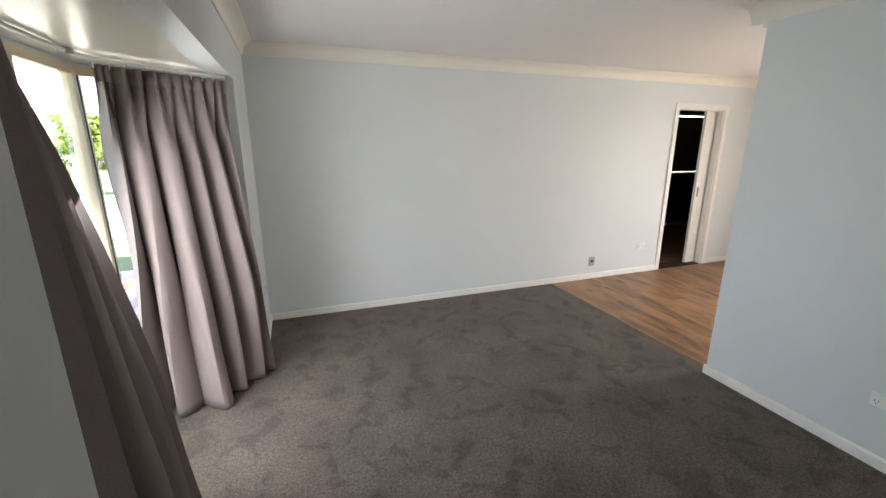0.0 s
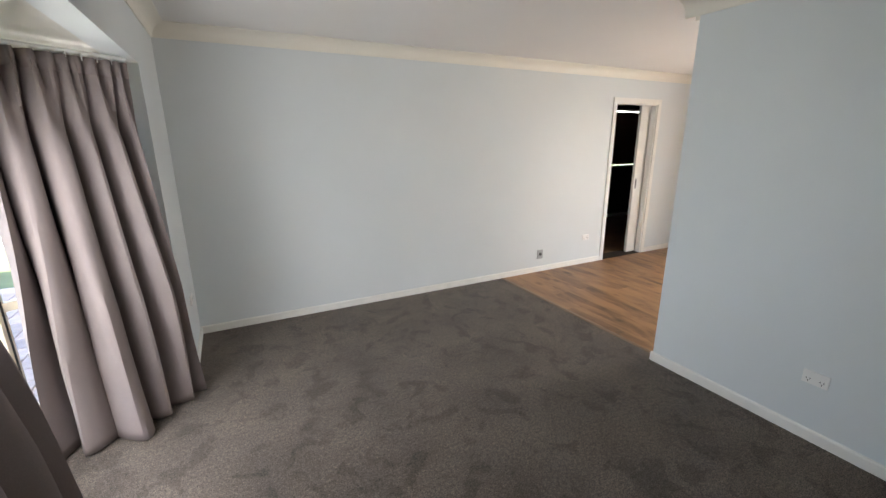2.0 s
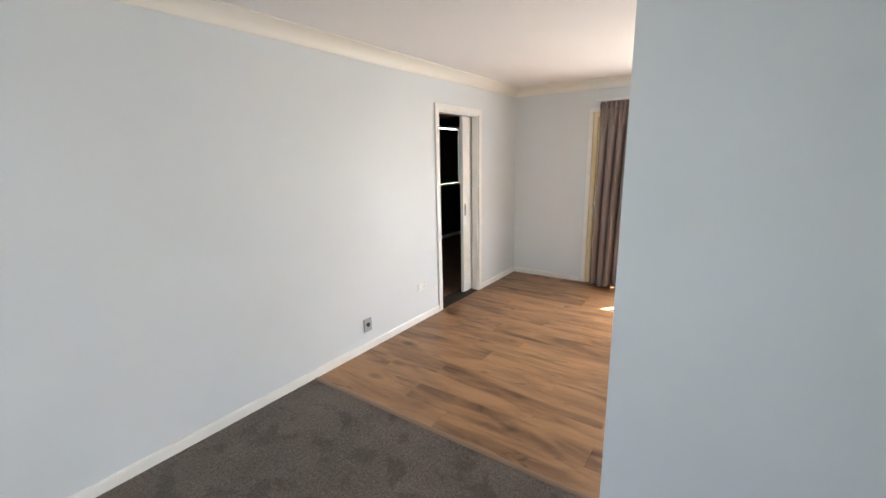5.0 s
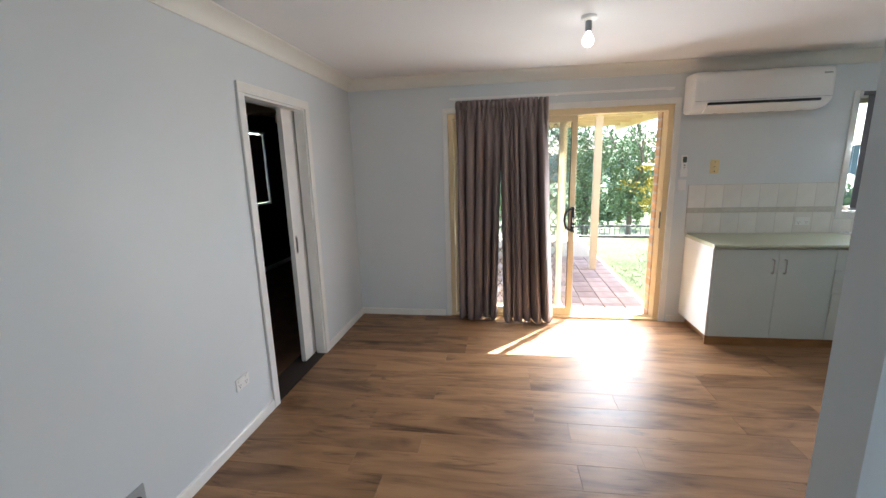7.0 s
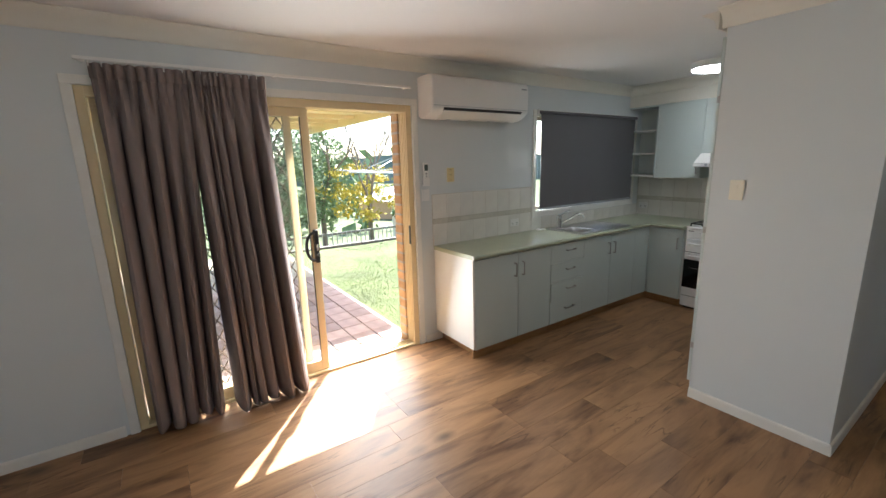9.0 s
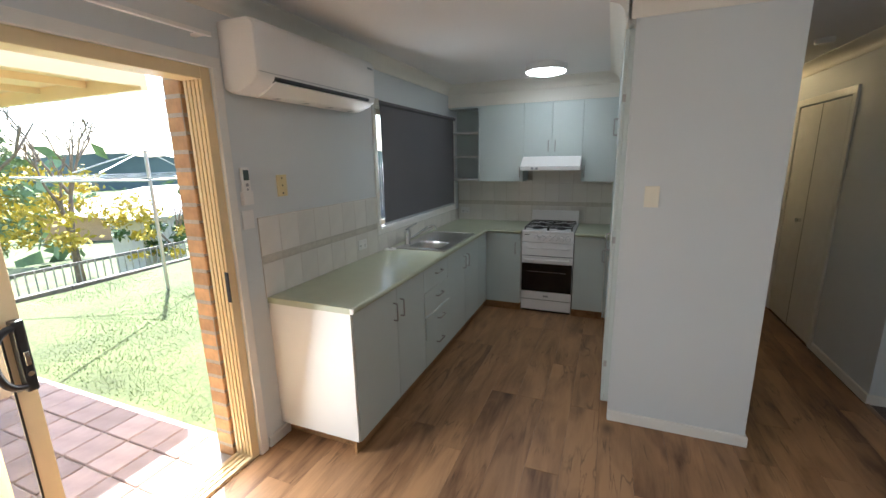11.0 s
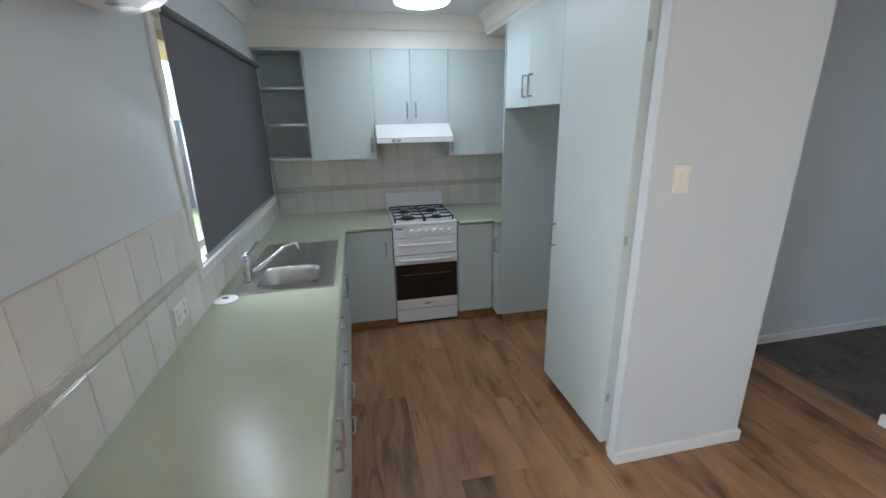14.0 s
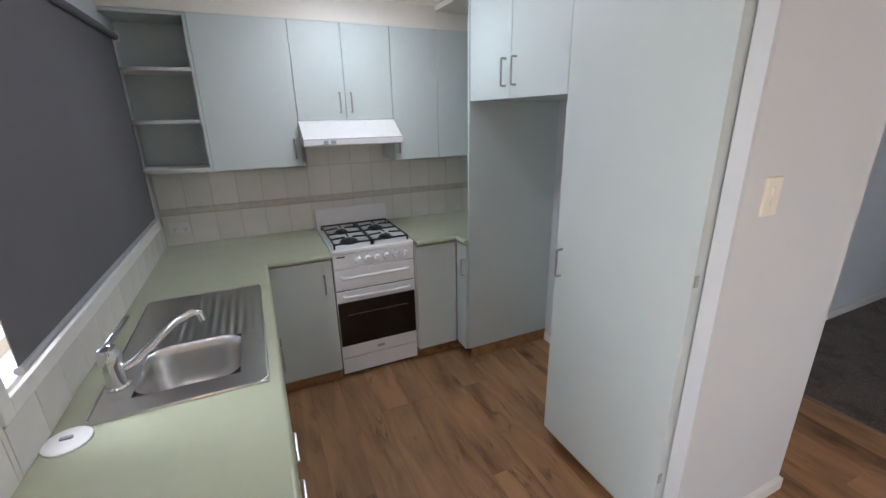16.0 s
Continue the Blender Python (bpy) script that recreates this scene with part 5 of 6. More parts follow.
plate("light_switch", "white light switch in the hall", "switch", (XB0, -0.63, 1.31), (0, 1, 0), (-1, 0, 0), 0.073, 0.116, WHITEP, [(0, 0.0)], False, "switches")
pl = plate("phone_plate", "yellowed cream phone plate", "wall plate", (XE, 0.578, 1.508), (0, 1, 0), (-1, 0, 0), 0.074, 0.122, CREAMP, [], False)
for z in (1.465, 1.508, 1.55):
    part("screw", rod(bmesh.new(), (XE - 0.0085, 0.578, z), (XE - 0.0105, 0.578, z), 0.0045, sides=10), BLACKP, pl)


def remote():
    r = base("remote_control", (XE, 0.842, 1.43), "white air-conditioner remote in its wall holder", "remote")
    part("holder", B(XE - 0.026, XE - 0.0005, 0.810, 0.874, 1.425, 1.495, 0.004), WHITEP, r, "white wall holder")
    part("body", B(XE - 0.023, XE - 0.005, 0.817, 0.867, 1.44, 1.617, 0.006), WHITEP, r)
    part("display", B(XE - 0.0245, XE - 0.0225, 0.825, 0.859, 1.552, 1.604), LCD, r, "grey display")
    part("button", rod(bmesh.new(), (XE - 0.0225, 0.842, 1.528), (XE - 0.026, 0.842, 1.528), 0.009, sides=16), GREYP, r)
    part("button", rod(bmesh.new(), (XE - 0.0225, 0.842, 1.505), (XE - 0.0255, 0.842, 1.505), 0.006, sides=14), GREYP, r)


remote()


def lamps():
    # kitchen oyster light
    c = (4.935, -1.49, TOP)
    k = base("ceiling_light", c, "round flush LED ceiling light, lit", "ceiling light")
    part("rim", lathe(bmesh.new(), [(0.178, 0.0), (0.180, -0.05), (0.176, -0.056), (0.160, -0.056)], c), WHITEP, k, smooth=True)
    part("diffuser", lathe(bmesh.new(), [(0.172, -0.0565), (0.168, -0.064), (0.13, -0.075), (0.06, -0.080)], c, 36), LAMPGLOW, k, "glowing white diffuser", smooth=True)
    # bare bulb in the dining room
    c = (4.715, 1.985, TOP)
    k = base("bulb_lamp", c, "bare lit bulb in a short ceiling lampholder", "ceiling light")
    part("rose", lathe(bmesh.new(), [(0.045, 0.0), (0.045, -0.018), (0.022, -0.026)], c), WHITEP, k, smooth=True)
    part("lampholder", lathe(bmesh.new(), [(0.018, -0.026), (0.020, -0.075), (0.017, -0.085)], c), GREYP, k, smooth=True)
    part("bulb", lathe(bmesh.new(), [(0.012, -0.085), (0.016, -0.097), (0.028, -0.115), (0.033, -0.135), (0.029, -0.155), (0.014, -0.168), (0.004, -0.170)], c), BULBGLOW, k, "glowing globe", smooth=True)
    c = (3.215, -3.15, TOP)
    k = base("bulb_lamp", c, "small warm lit bulb on the hall ceiling", "ceiling light")
    part("rose", lathe(bmesh.new(), [(0.05, 0.0), (0.05, -0.015), (0.02, -0.03), (0.018, -0.05)], c), WHITEP, k, smooth=True)
    part("bulb", lathe(bmesh.new(), [(0.014, -0.05), (0.03, -0.08), (0.034, -0.10), (0.028, -0.12), (0.008, -0.132)], c), HALLGLOW, k, "glowing globe", smooth=True)
    s = thing("smoke_alarm", lathe(bmesh.new(), [(0.06, 0.0), (0.06, -0.02), (0.05, -0.034), (0.02, -0.036)], (2.98, -1.55, TOP)), WHITEP, "round white smoke alarm on the hall ceiling", "smoke alarm", smooth=True)


lamps()


# ---- hall doors ----
def hinged(name, hinge, angle, label, width=0.76, knob=NICKEL):
    """A flush white door, hung at its hinge and swung by an angle."""
    d = base(name, (0, 0, 0), label, "door", "hall doors", "structure")
    part("leaf", B(0.003, width, -0.018, 0.018, 0.012, 2.035, 0.002), TRIM, d)
    for s in (-1, 1):
        part("door_handle", lathe(bmesh.new(), [(0.026, -0.004), (0.026, 0.004), (0.010, 0.006), (0.010, 0.035), (0.024, 0.045), (0.027, 0.058), (0.018, 0.068)], (0, 0, 0), 18), knob, d, smooth=True).matrix_basis = \
            pose(width - 0.065, s * 0.019, 1.0, -90 * s, 0, 0)
    d.matrix_basis = pose(*hinge, 0.0, 0, 0, angle)
    return d


def hall_frame(y0, y1):
    architrave("trim_architrave", 0, XH, y1, y0, 2.06, "y", 1)
    bm = bmesh.new()
    box(bm, XH - T, XH, y0 - 0.012, y0, 0, 2.06)
    box(bm, XH - T, XH, y1, y1 + 0.012, 0, 2.06)
    structure("trim_jamb", bm, TRIM, "white timber door jamb in the hall", "jamb")


for y0, y1 in ((-1.75, -2.72), (-2.95, -3.75), (-4.05, -4.85)):
    hall_frame(y0, y1)
structure("door_3", B(XH - 0.03, XH + 0.008, -2.70, -1.77, 0.012, 2.05, 0.002), TRIM, "closed white cupboard doors in the hall", "door")
k = bpy.data.objects["door_3"]
part("door_edge", B(XH + 0.008, XH + 0.0095, -2.237, -2.233, 0.012, 2.05), BLACKP, k)
part("door_handle", rod(bmesh.new(), (XH + 0.008, -2.30, 1.02), (XH + 0.045, -2.30, 1.02), 0.016, 0.02, 16), CHROME, k, smooth=True)
win = base("window_4", (4.26, YEND, 1.15), "far room window with a closed grey blind", "window", kind="structure")
for a in ((3.78, 3.81, 1.15, 2.08), (4.72, 4.75, 1.15, 2.08), (3.81, 4.72, 1.15, 1.18), (3.81, 4.72, 2.05, 2.08)):
    part("window_frame", B(a[0], a[1], YEND - 0.08, YEND - 0.03, a[2], a[3]), CREAMAL, win)
pane = part("pane", B(3.81, 4.72, YEND - 0.06, YEND - 0.055, 1.18, 2.05), GLASS, win)
pane.visible_shadow = False
thing("roller_blind", B(3.86, 4.74, YEND - 0.02, YEND - 0.017, 1.22, 2.06), BLOCKOUT, "dark blockout blind, light at its edges", "blind")
hinged("door_4", (XH - 0.05, -3.735), 82, "white flush hall door with a dark knob", 0.77, BLACKP)
hinged("door_5", (XH - 0.05, -4.835), 84, "white flush hall door at the far end", 0.77)
hinged("door_6", (2.77, -5.43), -62, "white flush door standing open into the far room", 0.74)
architrave("trim_architrave", 0, -5.3, 2.75, 3.53, 2.06, "x", 1, sides=(1, 0))
architrave("trim_architrave", 0, XB0, -4.25, -3.4, 2.06, "y", -1)


# ---- outdoors ----
def ground():
    """One lawn sheet out to the horizon, dropping away past the retaining edge."""
    bm = bmesh.new()
    def axis_points(lo, hi, near):
        far = [300 * (k / 8) ** 2.2 for k in range(1, 9)]
        return [lo - f for f in far[::-1]] + [lo + (hi - lo) * k / near for k in range(near + 1)] + [hi + f for f in far]
    xs, ys = axis_points(-12, 24, 48), axis_points(-14, 20, 44)
    grid = []
    for x in xs:
        row = []
        for y in ys:
            z = -0.16
            if x > 12.0:
                z -= 0.9 * min(1.0, (x - 12.0) / 1.5) + max(0.0, min(60.0, x - 13.3)) * 0.085
            if x > 6 or x < -2:
                z += 0.03 * noise.noise(Vector((x * 0.5, y * 0.5, 0)))
            row.append(bm.verts.new((x, y, z)))
        grid.append(row)
    for a, b in zip(grid, grid[1:]):
        for k in range(len(ys) - 1):
            bm.faces.new((a[k], a[k + 1], b[k + 1], b[k]))
    structure("ground", bm, SOIL, "sunlit green lawn and ground to the horizon", "ground", smooth=True)


ground()


def grass():
    rng = np.random.default_rng(4)
    n = 60000
    x = 6.9 + (11.6 - 6.9) * rng.random(n) ** 1.2
    y = -5.5 + 6.3 * rng.random(n)
    keep = y < 0.72
    x, y = x[keep], y[keep]
    n = len(x)
    h = 0.002 + 0.016 * rng.random(n)
    a = rng.random(n) * math.tau
    w = 0.003
    lean = 0.03 * (rng.random((n, 2)) - 0.5)
    z = np.full(n, -0.165)
    v = np.empty((n, 3, 3))
    v[:, 0] = np.stack([x + w * np.cos(a), y + w * np.sin(a), z], 1)
    v[:, 1] = np.stack([x - w * np.cos(a), y - w * np.sin(a), z], 1)
    v[:, 2] = np.stack([x + lean[:, 0], y + lean[:, 1], z + 0.010 + h * 0.8], 1)
    me = bpy.data.meshes.new("grass")
    me.from_pydata(v.reshape(-1, 3).tolist(), [], np.arange(3 * n).reshape(-1, 3).tolist())
    me.materials.append(GRASS)
    tagged(new("grass", me), "short green lawn grass in the back yard", "grass", kind="stuff")


grass()


def foliage(bm_name, centre, radii, count, size, mat, parent, seed, lumpy=0.5):
    """Many small leaf blades scattered in uneven clumps inside an ellipsoid."""
    rng = np.random.default_rng(seed)
    clumps = rng.normal(size=(max(6, count // 60), 3))
    clumps /= np.linalg.norm(clumps, axis=1)[:, None]
    clumps *= rng.random((len(clumps), 1)) ** 0.45
    pick = rng.integers(0, len(clumps), count)
    p = clumps[pick] + rng.normal(size=(count, 3)) * 0.16 * lumpy
    p = p * np.array(radii) + np.array(centre)
    d1 = rng.normal(size=(count, 3))
    d1 /= np.linalg.norm(d1, axis=1)[:, None]
    d2 = np.cross(d1, rng.normal(size=(count, 3)))
    d2 /= np.linalg.norm(d2, axis=1)[:, None]
    s = size * (0.6 + 0.8 * rng.random((count, 1)))
    v = np.stack([p - d1 * s, p + d2 * s * 0.45, p + d1 * s, p - d2 * s * 0.45], 1)
    me = bpy.data.meshes.new(bm_name)
    me.from_pydata(v.reshape(-1, 3).tolist(), [], np.arange(4 * count).reshape(-1, 4).tolist())
    me.materials.append(mat)
    ob = new(bm_name, me)
    ob.parent = parent
    ob.matrix_parent_inverse = parent.matrix_basis.inverted()
    return ob


def branches(bm, p, d, length, r, depth, rng, spread=0.55):
    q = p + d * length
    rod(bm, p, q, r, r * 0.68, 7)
    if depth:
        for _ in range(rng.choice((2, 3, 3))):
            nd = (d + Vector((rng.uniform(-1, 1), rng.uniform(-1, 1), rng.uniform(-0.35, 0.8))) * spread).normalized()
            branches(bm, q, nd, length * rng.uniform(0.6, 0.85), r * 0.62, depth - 1, rng, spread)


def tree(name, at, height, radii, mats, count, size, label, seed, depth=3, bare=0.45):
    t = base(name, at, label, "tree")
    rng = random.Random(seed)
    bm = bmesh.new()
    branches(bm, Vector(at), Vector((0, 0, 1)), height * bare, height * 0.022, depth, rng)
    part("trunk", bm, BARK, t)
    for k, (m, dz, share) in enumerate(mats):
        foliage("crown", (at[0], at[1], at[2] + height * dz), radii, int(count * share), size, m, t, seed + k)
    return t


tree("tree", (16.2, -0.2, -1.3), 6.2, (1.3, 1.3, 2.8), [(CONIFER, 0.52, 1.0)], 8500, 0.06, "tall feathery grey-green tree beyond the fence", 1, 3, 0.3)
tree("tree", (17.6, -2.0, -1.4), 5.2, (1.0, 1.1, 2.1), [(CONIFER, 0.5, 1.0)], 5200, 0.06, "feathery green tree beyond the fence", 2, 3, 0.3)
tree("tree", (15.6, 2.4, -1.3), 6.4, (1.6, 1.8, 2.6), [(CONIFER, 0.55, 1.0)], 7500, 0.065, "feathery green tree past the patio", 3, 3, 0.3)
tree("tree", (17.0, -3.55, -1.35), 5.0, (2.2, 2.2, 1.0), [(GOLD, 0.40, 1.0)], 2600, 0.07, "half-bare autumn tree with golden leaves", 4, 5, 0.25)
tree("tree", (15.2, -4.9, -1.3), 2.4, (0.9, 1.2, 0.7), [(LEAF, 0.5, 0.6), (GOLD, 0.45, 0.4)], 1600, 0.07, "small shrubby tree by the fence", 5, 3, 0.3)
tree("tree", (-6.4, 17.5, -0.2), 3.0, (1.2, 1.3, 1.05), [(LIME, 0.62, 1.0)], 4200, 0.09, "lime-green garden tree across the road", 6, 3, 0.3)
tree("tree", (-9.2, 19.0, -0.2), 3.6, (1.6, 1.6, 1.3), [(LEAF, 0.6, 1.0)], 3600, 0.10, "green garden tree across the road", 7, 3, 0.3)
for k, (x, y, m, lab) in enumerate(((-5.2, 18.2, PLUM, "plum-leaved shrub across the road"), (-4.0, 18.6, LEAF, "low green shrub across the road"), (-7.9, 17.6, LEAF, "low green shrub beside the lime tree"))):
    s = base("shrub", (x, y, -0.2), lab, "shrub", "garden shrubs")
    bm = bmesh.new()
    branches(bm, Vector((x, y, -0.2)), Vector((0, 0, 1)), 0.35, 0.03, 2, random.Random(k))
    part("stem", bm, BARK, s)
    foliage("crown", (x, y, 0.35), (0.9, 0.8, 0.55), 1500, 0.07, m, s, 40 + k)

# road, verge and garden path seen from the bay
structure("road", B(-40, 3.0, 9.5, 16.2, -0.2, -0.115), CONC, "pale sunlit concrete road", "road")
structure("path", B(-40, 3.0, 16.2, 16.35, -0.2, -0.02), CONC, "low concrete kerb across the road", "kerb")

# patio, eave, carport roof and post
patio = structure("patio", B(6.37, 12.0, 0.80, 5.6, -0.3, -0.112), MORTAR, "paved patio outside the sliding door", "patio")
courtyard = structure("courtyard", B(-5.2, -1.27, -1.0, 6.8, -0.3, -0.125), MORTAR, "red paved garden path outside the bay", "paving")
structure("eave", B(6.245, 6.40, -4.0, 6.5, 2.20, 2.235), SOFFIT, "cream eave soffit", "eave")
structure("fascia", B(6.40, 6.42, -4.0, 6.5, 2.19, 2.36), SOFFIT, "cream fascia board", "fascia")
# Unseen board, added to keep direct sun off the kitchen bench.
structure("eave_kitchen", B(6.40, 6.95, -4.0, 0.30, 2.20, 2.235), SOFFIT, "added cream board blocking direct sun at the kitchen window", "eave")
structure("roof", B(-1.9, 6.44, -8.2, 6.8, 2.56, 2.62), ROOFING, "pale sheet roof", "roof")
structure("eave_west", B(-1.9, -1.33, -8.2, 6.8, 2.44, 2.47), SOFFIT, "cream eave soffit over the bay", "eave")
car = base("carport", (9.6, 2.8, 2.4), "cream patio roof on square posts, with an added sun-blocking sheet", "patio roof")
part("roof_sheet", B(8.15, 12.4, -0.12, 6.0, 2.40, 2.44), SOFFIT, car)
# Extra sheet by the door, added to stop sun through the curtain gap.
part("roof_sheet", B(6.46, 7.60, 1.72, 3.7, 2.40, 2.44), SOFFIT, car)
part("beam", B(8.15, 12.4, -0.12, -0.06, 2.27, 2.40), PRIMROSE, car)
part("beam", B(8.15, 8.21, -0.06, 6.0, 2.30, 2.40), PRIMROSE, car)
for k in range(5):
    part("rafter", B(8.9 + k * 0.75, 8.95 + k * 0.75, -0.06, 6.0, 2.34, 2.40), SOFFIT, car)
for x, y in ((8.62, 1.08), (12.2, 1.08)):
    part("post", B(x - 0.05, x + 0.05, y - 0.05, y + 0.05, -0.11, 2.40, 0.004), CREAMAL, car, "cream square steel post")


def back_yard():
    # retaining edge
    e = base("retaining_edge", (11.75, -2.5, -0.15), "grey timber retaining edge along the lawn", "retaining wall")
    for k in range(7):
        part("sleeper", B(11.70, 11.80, -11 + k * 2.02, -9 + k * 2.02, -0.45, -0.115 + 0.006 * (k % 2), 0.006), SLEEPER, e)
    # picket fence lower down
    f = base("fence", (13.8, -3, -1.1), "dark weathered picket fence below the lawn", "fence")
    for z in (-0.75, -0.25):
        part("rail", B(13.84, 13.88, -11, 5.5, z, z + 0.06), SLEEPER, f)
    me = mesh_of("picket", B(-0.006, 0.006, -0.011, 0.011, 0.0, 0.9), PICKET)
    for k in range(120):
        ob = new("picket", me)
        ob.parent = f
        ob.matrix_parent_inverse = f.matrix_basis.inverted()
        ob.location = (13.825, -10.9 + k * 0.136, -1.1 + 0.02 * math.sin(k * 2.1))
    # rotary clothes hoist
    c = base("clothes_hoist", (10.25, -1.36, -0.16), "galvanised rotary clothes hoist on the lawn", "clothes line")
    part("pole", rod(bmesh.new(), (10.25, -1.36, -0.2), (10.25, -1.36, 1.83), 0.024, sides=12), GALV, c, smooth=True)
    tips = []
    for k in range(4):
        a = math.radians(28 + 90 * k)
        tip = Vector((10.25 + 1.75 * math.cos(a), -1.36 + 1.75 * math.sin(a), 1.50))
        tips.append(tip)
        part("arm", rod(bmesh.new(), (10.25, -1.36, 1.42), tip, 0.013, sides=8), GALV, c, smooth=True)
        part("stay", rod(bmesh.new(), (10.25, -1.36, 1.83), Vector((10.25, -1.36, 1.6)).lerp(tip, 0.55), 0.008, sides=6), GALV, c)
    for f_ in (0.4, 0.6, 0.8, 1.0):
        bm = bmesh.new()
        hub = Vector((10.25, -1.36, 1.45))
        tube(bm, [hub.lerp(tips[k % 4], f_) for k in range(5)], 0.0022, 4)
        part("line", bm, GALV, c)
    # shed and neighbour's house
    s = base("garden_shed", (16.5, -5.2, -1.35), "pale corrugated garden shed beyond the fence", "shed")
    part("wall", B(15.9, 17.2, -5.7, -4.55, -1.5, 0.15), ROOFING, s)
    part("roof", B(15.8, 17.3, -5.8, -4.45, 0.15, 0.22), GALV, s)
    for k in range(10):
        part("rib", B(15.885, 15.90, -5.66 + k * 0.115, -5.62 + k * 0.115, -1.5, 0.15), ROOFING, s)
    h = base("neighbour_house", (32, -15, -2.6), "red brick house with a pale hipped roof", "house")
    part("wall", B(28, 37, -21.5, -11.6, -4.2, -1.15), BRICK, h)
    bm = bmesh.new()
    lo = [bm.verts.new(v) for v in ((27.4, -22.1, -1.15), (37.6, -22.1, -1.15), (37.6, -11.0, -1.15), (27.4, -11.0, -1.15))]
    r1, r2 = bm.verts.new((32.5, -17.8, 0.2)), bm.verts.new((32.5, -15.2, 0.2))
    bm.faces.new(lo[::-1])
    bm.faces.new((lo[0], lo[1], r1)), bm.faces.new((lo[1], lo[2], r2, r1)), bm.faces.new((lo[2], lo[3], r2)), bm.faces.new((lo[3], lo[0], r1, r2))
    part("roof", bm, ROOFING, h)
    for y in (-13.4, -16.5, -19.5):
        w = part("window", B(27.96, 28.0, y - 0.7, y + 0.7, -2.35, -1.4), CREAMAL, h)
        part("pane", B(27.94, 27.96, y - 0.6, y + 0.6, -2.25, -1.5), OVENGLASS, w)
    # wooded hills far off, paled by the haze in their colour
    bm = bmesh.new()
    rng = random.Random(12)
    pts = 90
    prev = None
    for k in range(pts + 1):
        a = math.radians(-75 + 105 * k / pts)
        R = 170
        top = 3.6 + 2.6 * noise.noise(Vector((k * 0.11, 2.0, 0))) + 1.3 * noise.noise(Vector((k * 0.8, 5.0, 0))) + rng.uniform(0, 0.9)
        cur = [bm.verts.new((R * math.cos(a), R * math.sin(a), -16)), bm.verts.new((R * math.cos(a), R * math.sin(a), top)), bm.verts.new(((R + 60) * math.cos(a), (R + 60) * math.sin(a), top - 4))]
        if prev:
            bm.faces.new((prev[0], cur[0], cur[1], prev[1])), bm.faces.new((prev[1], cur[1], cur[2], prev[2]))
        prev = cur
    structure("backdrop", bm, HILLS, "distant wooded hills, haze put into their colour", "hills")


back_yard()


def far_trees():
    """Scattered bush on the slope below the yard, each clump many small blades."""
    rng = np.random.default_rng(31)
    verts = []
    for k in range(95):
        x = 24 + 62 * rng.random() ** 0.8
        y = (x - 4) * (0.28 - 1.0 * rng.random())
        if 26 < x < 39 and -23.5 < y < -9:
            continue
        g = -1.06 - 0.085 * min(60.0, x - 13.3)
        w, h = 0.9 + 1.5 * rng.random(), 1.6 + 2.6 * rng.random()
        n = 170
        p = rng.normal(size=(n, 3)) * np.array((w * 0.5, w * 0.5, h * 0.26)) + np.array((x, y, g + h * 0.55))
        d1, d2 = rng.normal(size=(n, 3)) * 0.26, rng.normal(size=(n, 3)) * 0.15
        verts.append(np.stack([p - d1, p + d2, p + d1, p - d2], 1))
    v = np.concatenate(verts)
    me = bpy.data.meshes.new("far_trees")
    me.from_pydata(v.reshape(-1, 3).tolist(), [], np.arange(4 * len(v)).reshape(-1, 4).tolist())
    me.materials.append(CONIFER)
    tagged(new("far_trees", me), "hazy grey-green bush scattered over the far slope", "trees", kind="stuff")


far_trees()
# dividing fence and house wall outside the kitchen window keep to plain shapes
structure("side_fence", B(6.3, 13.8, -9.1, -9.0, -0.4, 1.5), SLEEPER, "grey timber side fence", "fence")


# ---- pieces of floors and walls ----
def piece_mesh(name, cache, dims, mat, bevel):
    key = tuple(round(d, 3) for d in dims)
    if key not in cache:
        a, b, c = (d / 2 for d in key)
        cache[key] = mesh_of(name, box(bmesh.new(), -a, a, -b, b, -c, c, bevel, 1), mat)
    return cache[key]


def lay(name, me, parent, at):
    ob = new(name, me)
    ob.parent = parent
    ob.matrix_parent_inverse = parent.matrix_basis.inverted()
    ob.location = at
    return ob


def planks():
    rng = random.Random(21)
    cache = {}
    w, full, x = 0.181, 1.22, 2.690
    while x < XE + 0.1:
        x1 = min(x + w, XE + 0.12)
        y0, y1 = (-5.36 if x < 3.64 else YS + 0.0), YN
        y = y1 + rng.choice((0.0, 0.15, 0.3, 0.5, 0.7, 0.9))
        while y > y0 + 0.02:
            top, bot = min(y, y1), max(y - full, y0)
            if top - bot > 0.03:
                lay("plank", piece_mesh("plank", cache, (x1 - x - 0.0008, top - bot - 0.0010, 0.006), PLANK, 0.0003), floor, ((x + x1) / 2, (top + bot) / 2, -0.003))
            y -= full
        x = x1


planks()


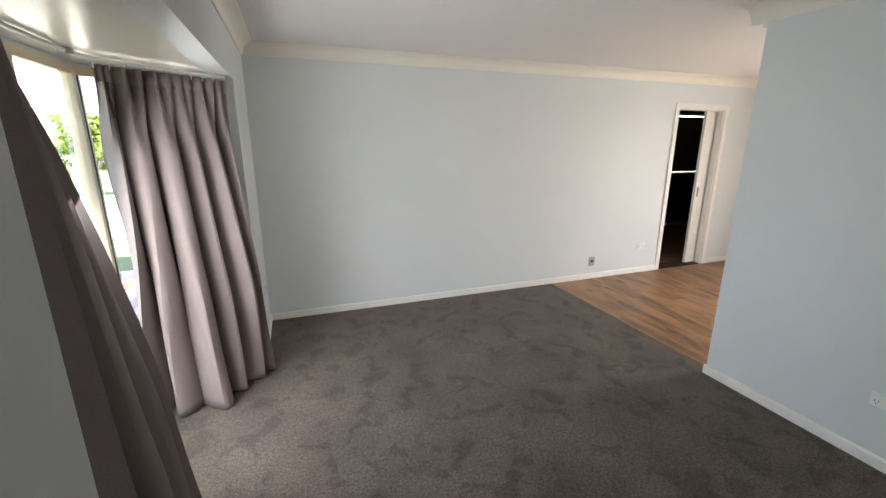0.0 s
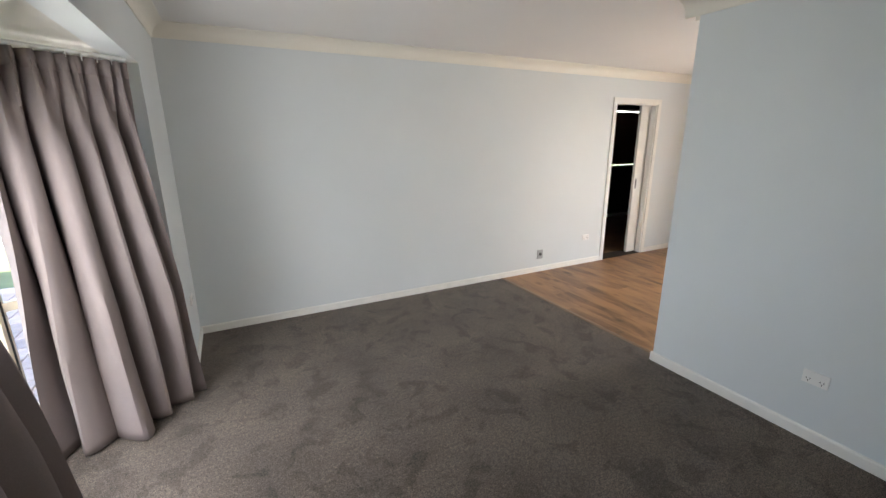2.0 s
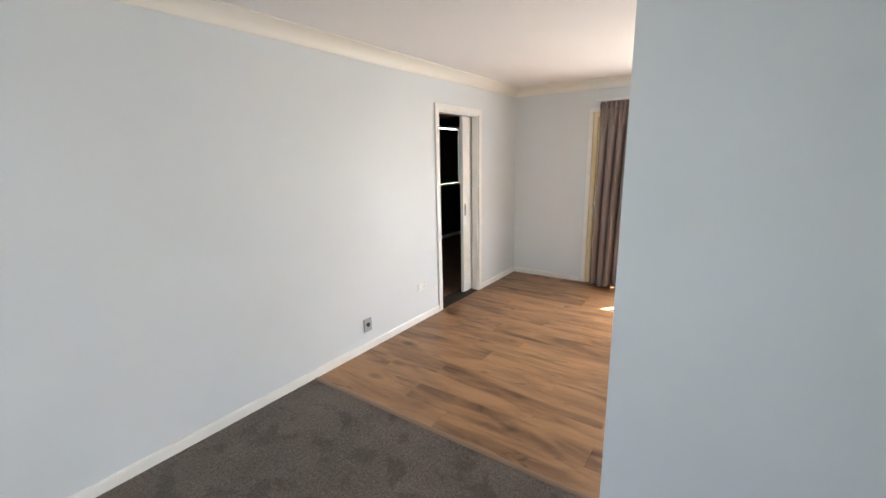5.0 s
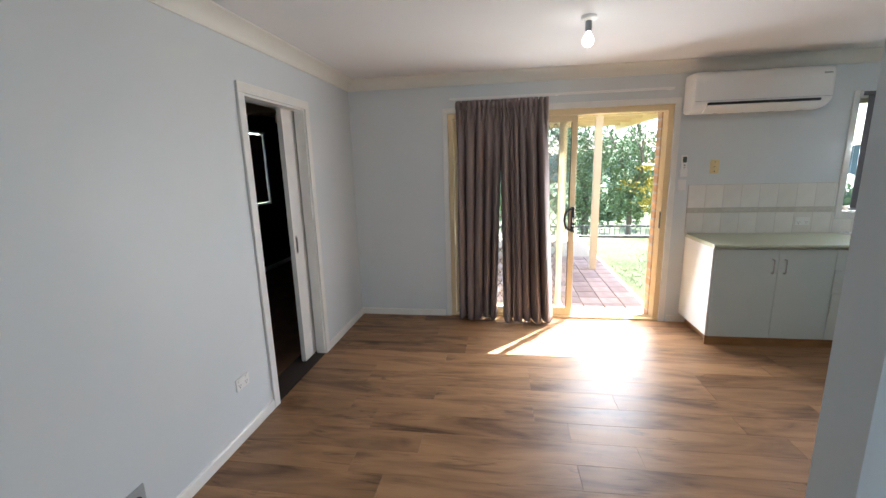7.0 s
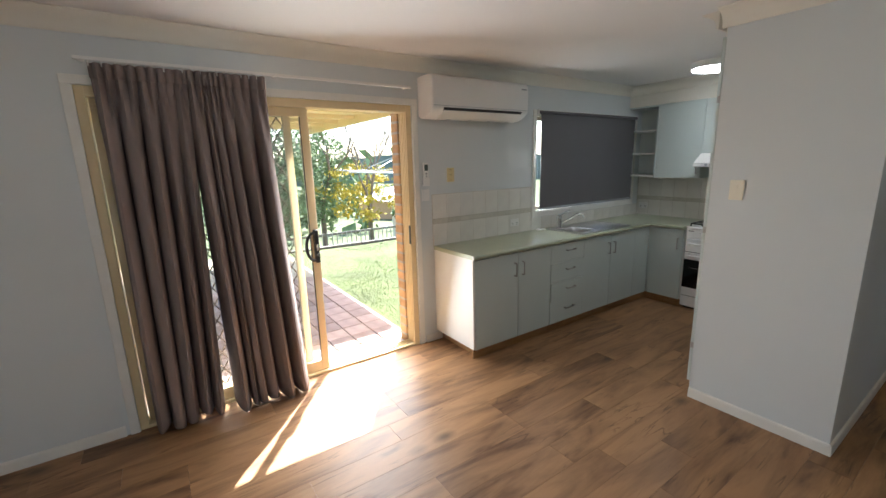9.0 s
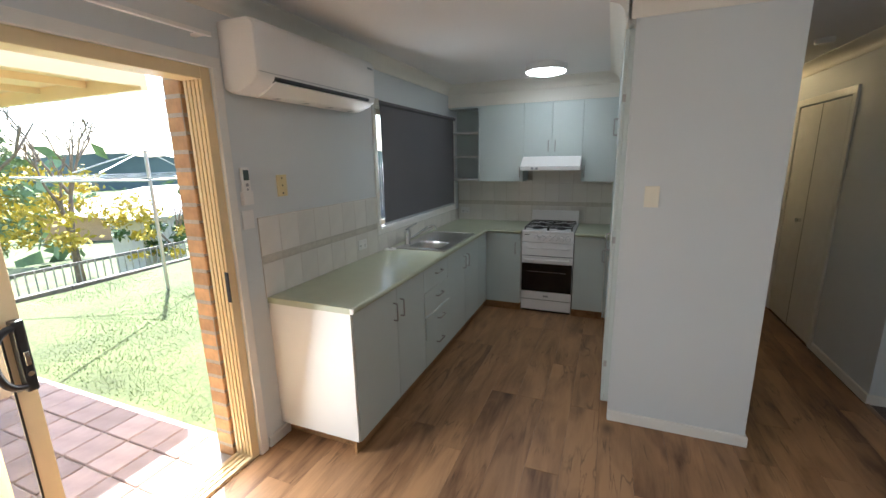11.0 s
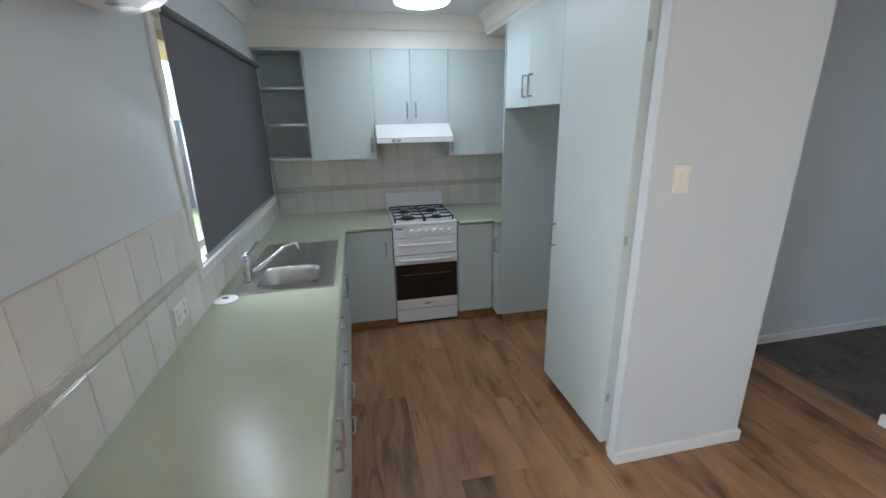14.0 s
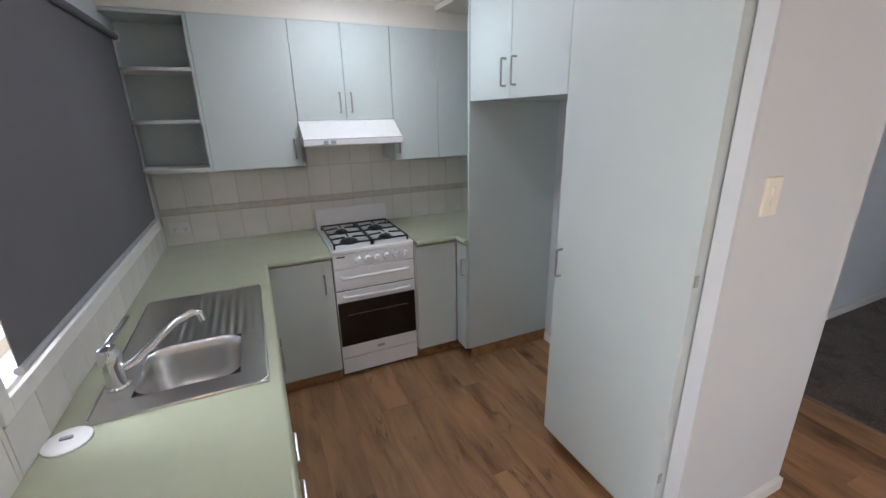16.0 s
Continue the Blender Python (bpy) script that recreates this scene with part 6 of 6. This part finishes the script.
def tiles():
    tw, g = 0.152, 0.0026
    z_low, z_b0, z_b1, z_up = CT + 0.001, 1.088, 1.132, 1.345
    back = structure("splashback_east", B(XE - 0.0072, XE - 0.0005, -2.42, 0.783, CT, 1.02), GROUT, "cream glazed splashback tiles with a beige border", "tiles")
    back2 = structure("splashback_east_upper", B(XE - 0.0072, XE - 0.0005, -0.452, 0.783, 1.0205, 1.347), GROUT, "cream glazed splashback tiles beside the window", "tiles")
    south = structure("splashback_south", B(3.72, XE - 0.006, YS + 0.0005, YS + 0.0072, CT, 1.50), GROUT, "cream glazed splashback tiles behind the stove", "tiles")
    ct, cb, cs = {}, {}, {}
    y = 0.783
    while y > -2.40:
        ya, yb = y, max(y - tw, -2.414)
        under = ya < -0.45 + 0.02 or yb < -0.455
        top = z_b0 - g if not under else 1.026
        if under and ya > -0.452:
            yb = -0.452
            top, under = z_b0 - g, False
        h = top - z_low
        lay("tile", piece_mesh("tile", ct, (0.007, ya - yb - g, h), TILE, 0.0012), back, (XE - 0.0055, (ya + yb) / 2, z_low + h / 2))
        if not under:
            lay("tile", piece_mesh("tile", ct, (0.007, ya - yb - g, z_up - z_b1 - g), TILE, 0.0012), back2, (XE - 0.0055, (ya + yb) / 2, (z_up + z_b1) / 2))
            lay("border_tile", piece_mesh("border_tile", cb, (0.009, ya - yb - 0.001, 0.030), BORDER, 0.0012), back2, (XE - 0.0055, (ya + yb) / 2, 1.110))
            for zz in (1.0905, 1.1290):
                lay("border_strip", piece_mesh("border_strip", cb, (0.010, ya - yb - 0.001, 0.005), BORDER, 0.001), back2, (XE - 0.0055, (ya + yb) / 2, zz))
        y = yb
    x = XE - 0.012
    while x > 3.9:
        xb = x - tw
        rows = [(z_low, z_b0 - g), (z_b1, z_up - g), (z_up, 1.376 if not 4.63 < (x + xb) / 2 < 5.24 else 1.498)]
        for a, b in rows:
            lay("tile", piece_mesh("tile", ct, (tw - g, 0.007, b - a), TILE, 0.0012), south, ((x + xb) / 2, YS + 0.0055, (a + b) / 2))
        lay("border_tile", piece_mesh("border_tile", cs, (tw - 0.001, 0.009, 0.030), BORDER, 0.0012), south, ((x + xb) / 2, YS + 0.0055, 1.110))
        for zz in (1.0905, 1.1290):
            lay("border_strip", piece_mesh("border_strip", cs, (tw - 0.001, 0.010, 0.005), BORDER, 0.001), south, ((x + xb) / 2, YS + 0.0055, zz))
        x = xb


tiles()


def bricks():
    cache = {}
    rng = random.Random(5)
    for name, ya, yb in (("wall_brick_south", 0.30, 1.015), ("wall_brick_north", 2.99, 3.75)):
        core = structure(name, B(XE + 0.15, XE + 0.258, ya, yb - 0.006 if name.endswith("south") else yb, -0.3, 2.2), MORTAR, "orange face-brick outer wall", "brick wall")
        z, k = -0.20, 0
        while z < 2.14:
            edge = yb if name.endswith("south") else ya
            sgn = -1 if name.endswith("south") else 1
            y = edge
            first = 0.23 if k % 2 == 0 else 0.11
            for length in (first, 0.23, 0.23):
                j = rng.uniform(-0.003, 0.003)
                lay("brick", piece_mesh("brick", cache, (0.118, length - 0.010, 0.076), BRICK, 0.006), core, (XE + 0.205 + j, y + sgn * length / 2, z + 0.038))
                y += sgn * length
            z += 0.0865
            k += 1
    # rest of the outer skin, plain
    bm = bmesh.new()
    box(bm, XE + 0.15, XE + 0.26, -0.48, 0.30, -0.3, 2.5)
    box(bm, XE + 0.15, XE + 0.26, -2.27, -0.48, -0.3, 1.02)
    box(bm, XE + 0.15, XE + 0.26, -8, -2.27, -0.3, 2.5)
    box(bm, XE + 0.15, XE + 0.26, 3.75, 4.1, -0.3, 2.5)
    structure("wall_outer", bm, BRICK, "orange face-brick outer wall", "brick wall")
    structure("door_sill", B(XE + 0.131, XE + 0.30, 1.015, 2.99, -0.15, -0.005, 0.004), CONC, "concrete sill under the sliding door", "sill")


bricks()


def pavers():
    cache = {}
    rng = random.Random(9)
    me = piece_mesh("paver", cache, (0.226, 0.226, 0.05), PAVER, 0.006)
    for parent, x0, x1, y0, y1, z in ((patio, 6.44, 9.3, 0.84, 5.2, -0.112), (courtyard, -3.4, -1.30, 2.6, 6.75, -0.125)):
        n, x = 0, x0
        while x < x1:
            y = y0
            while y < y1 and n < 290:
                lay("paver", me, parent, (x + 0.115, y + 0.115, z - 0.012 + rng.uniform(-0.002, 0.002)))
                y += 0.234
                n += 1
            x += 0.234


pavers()
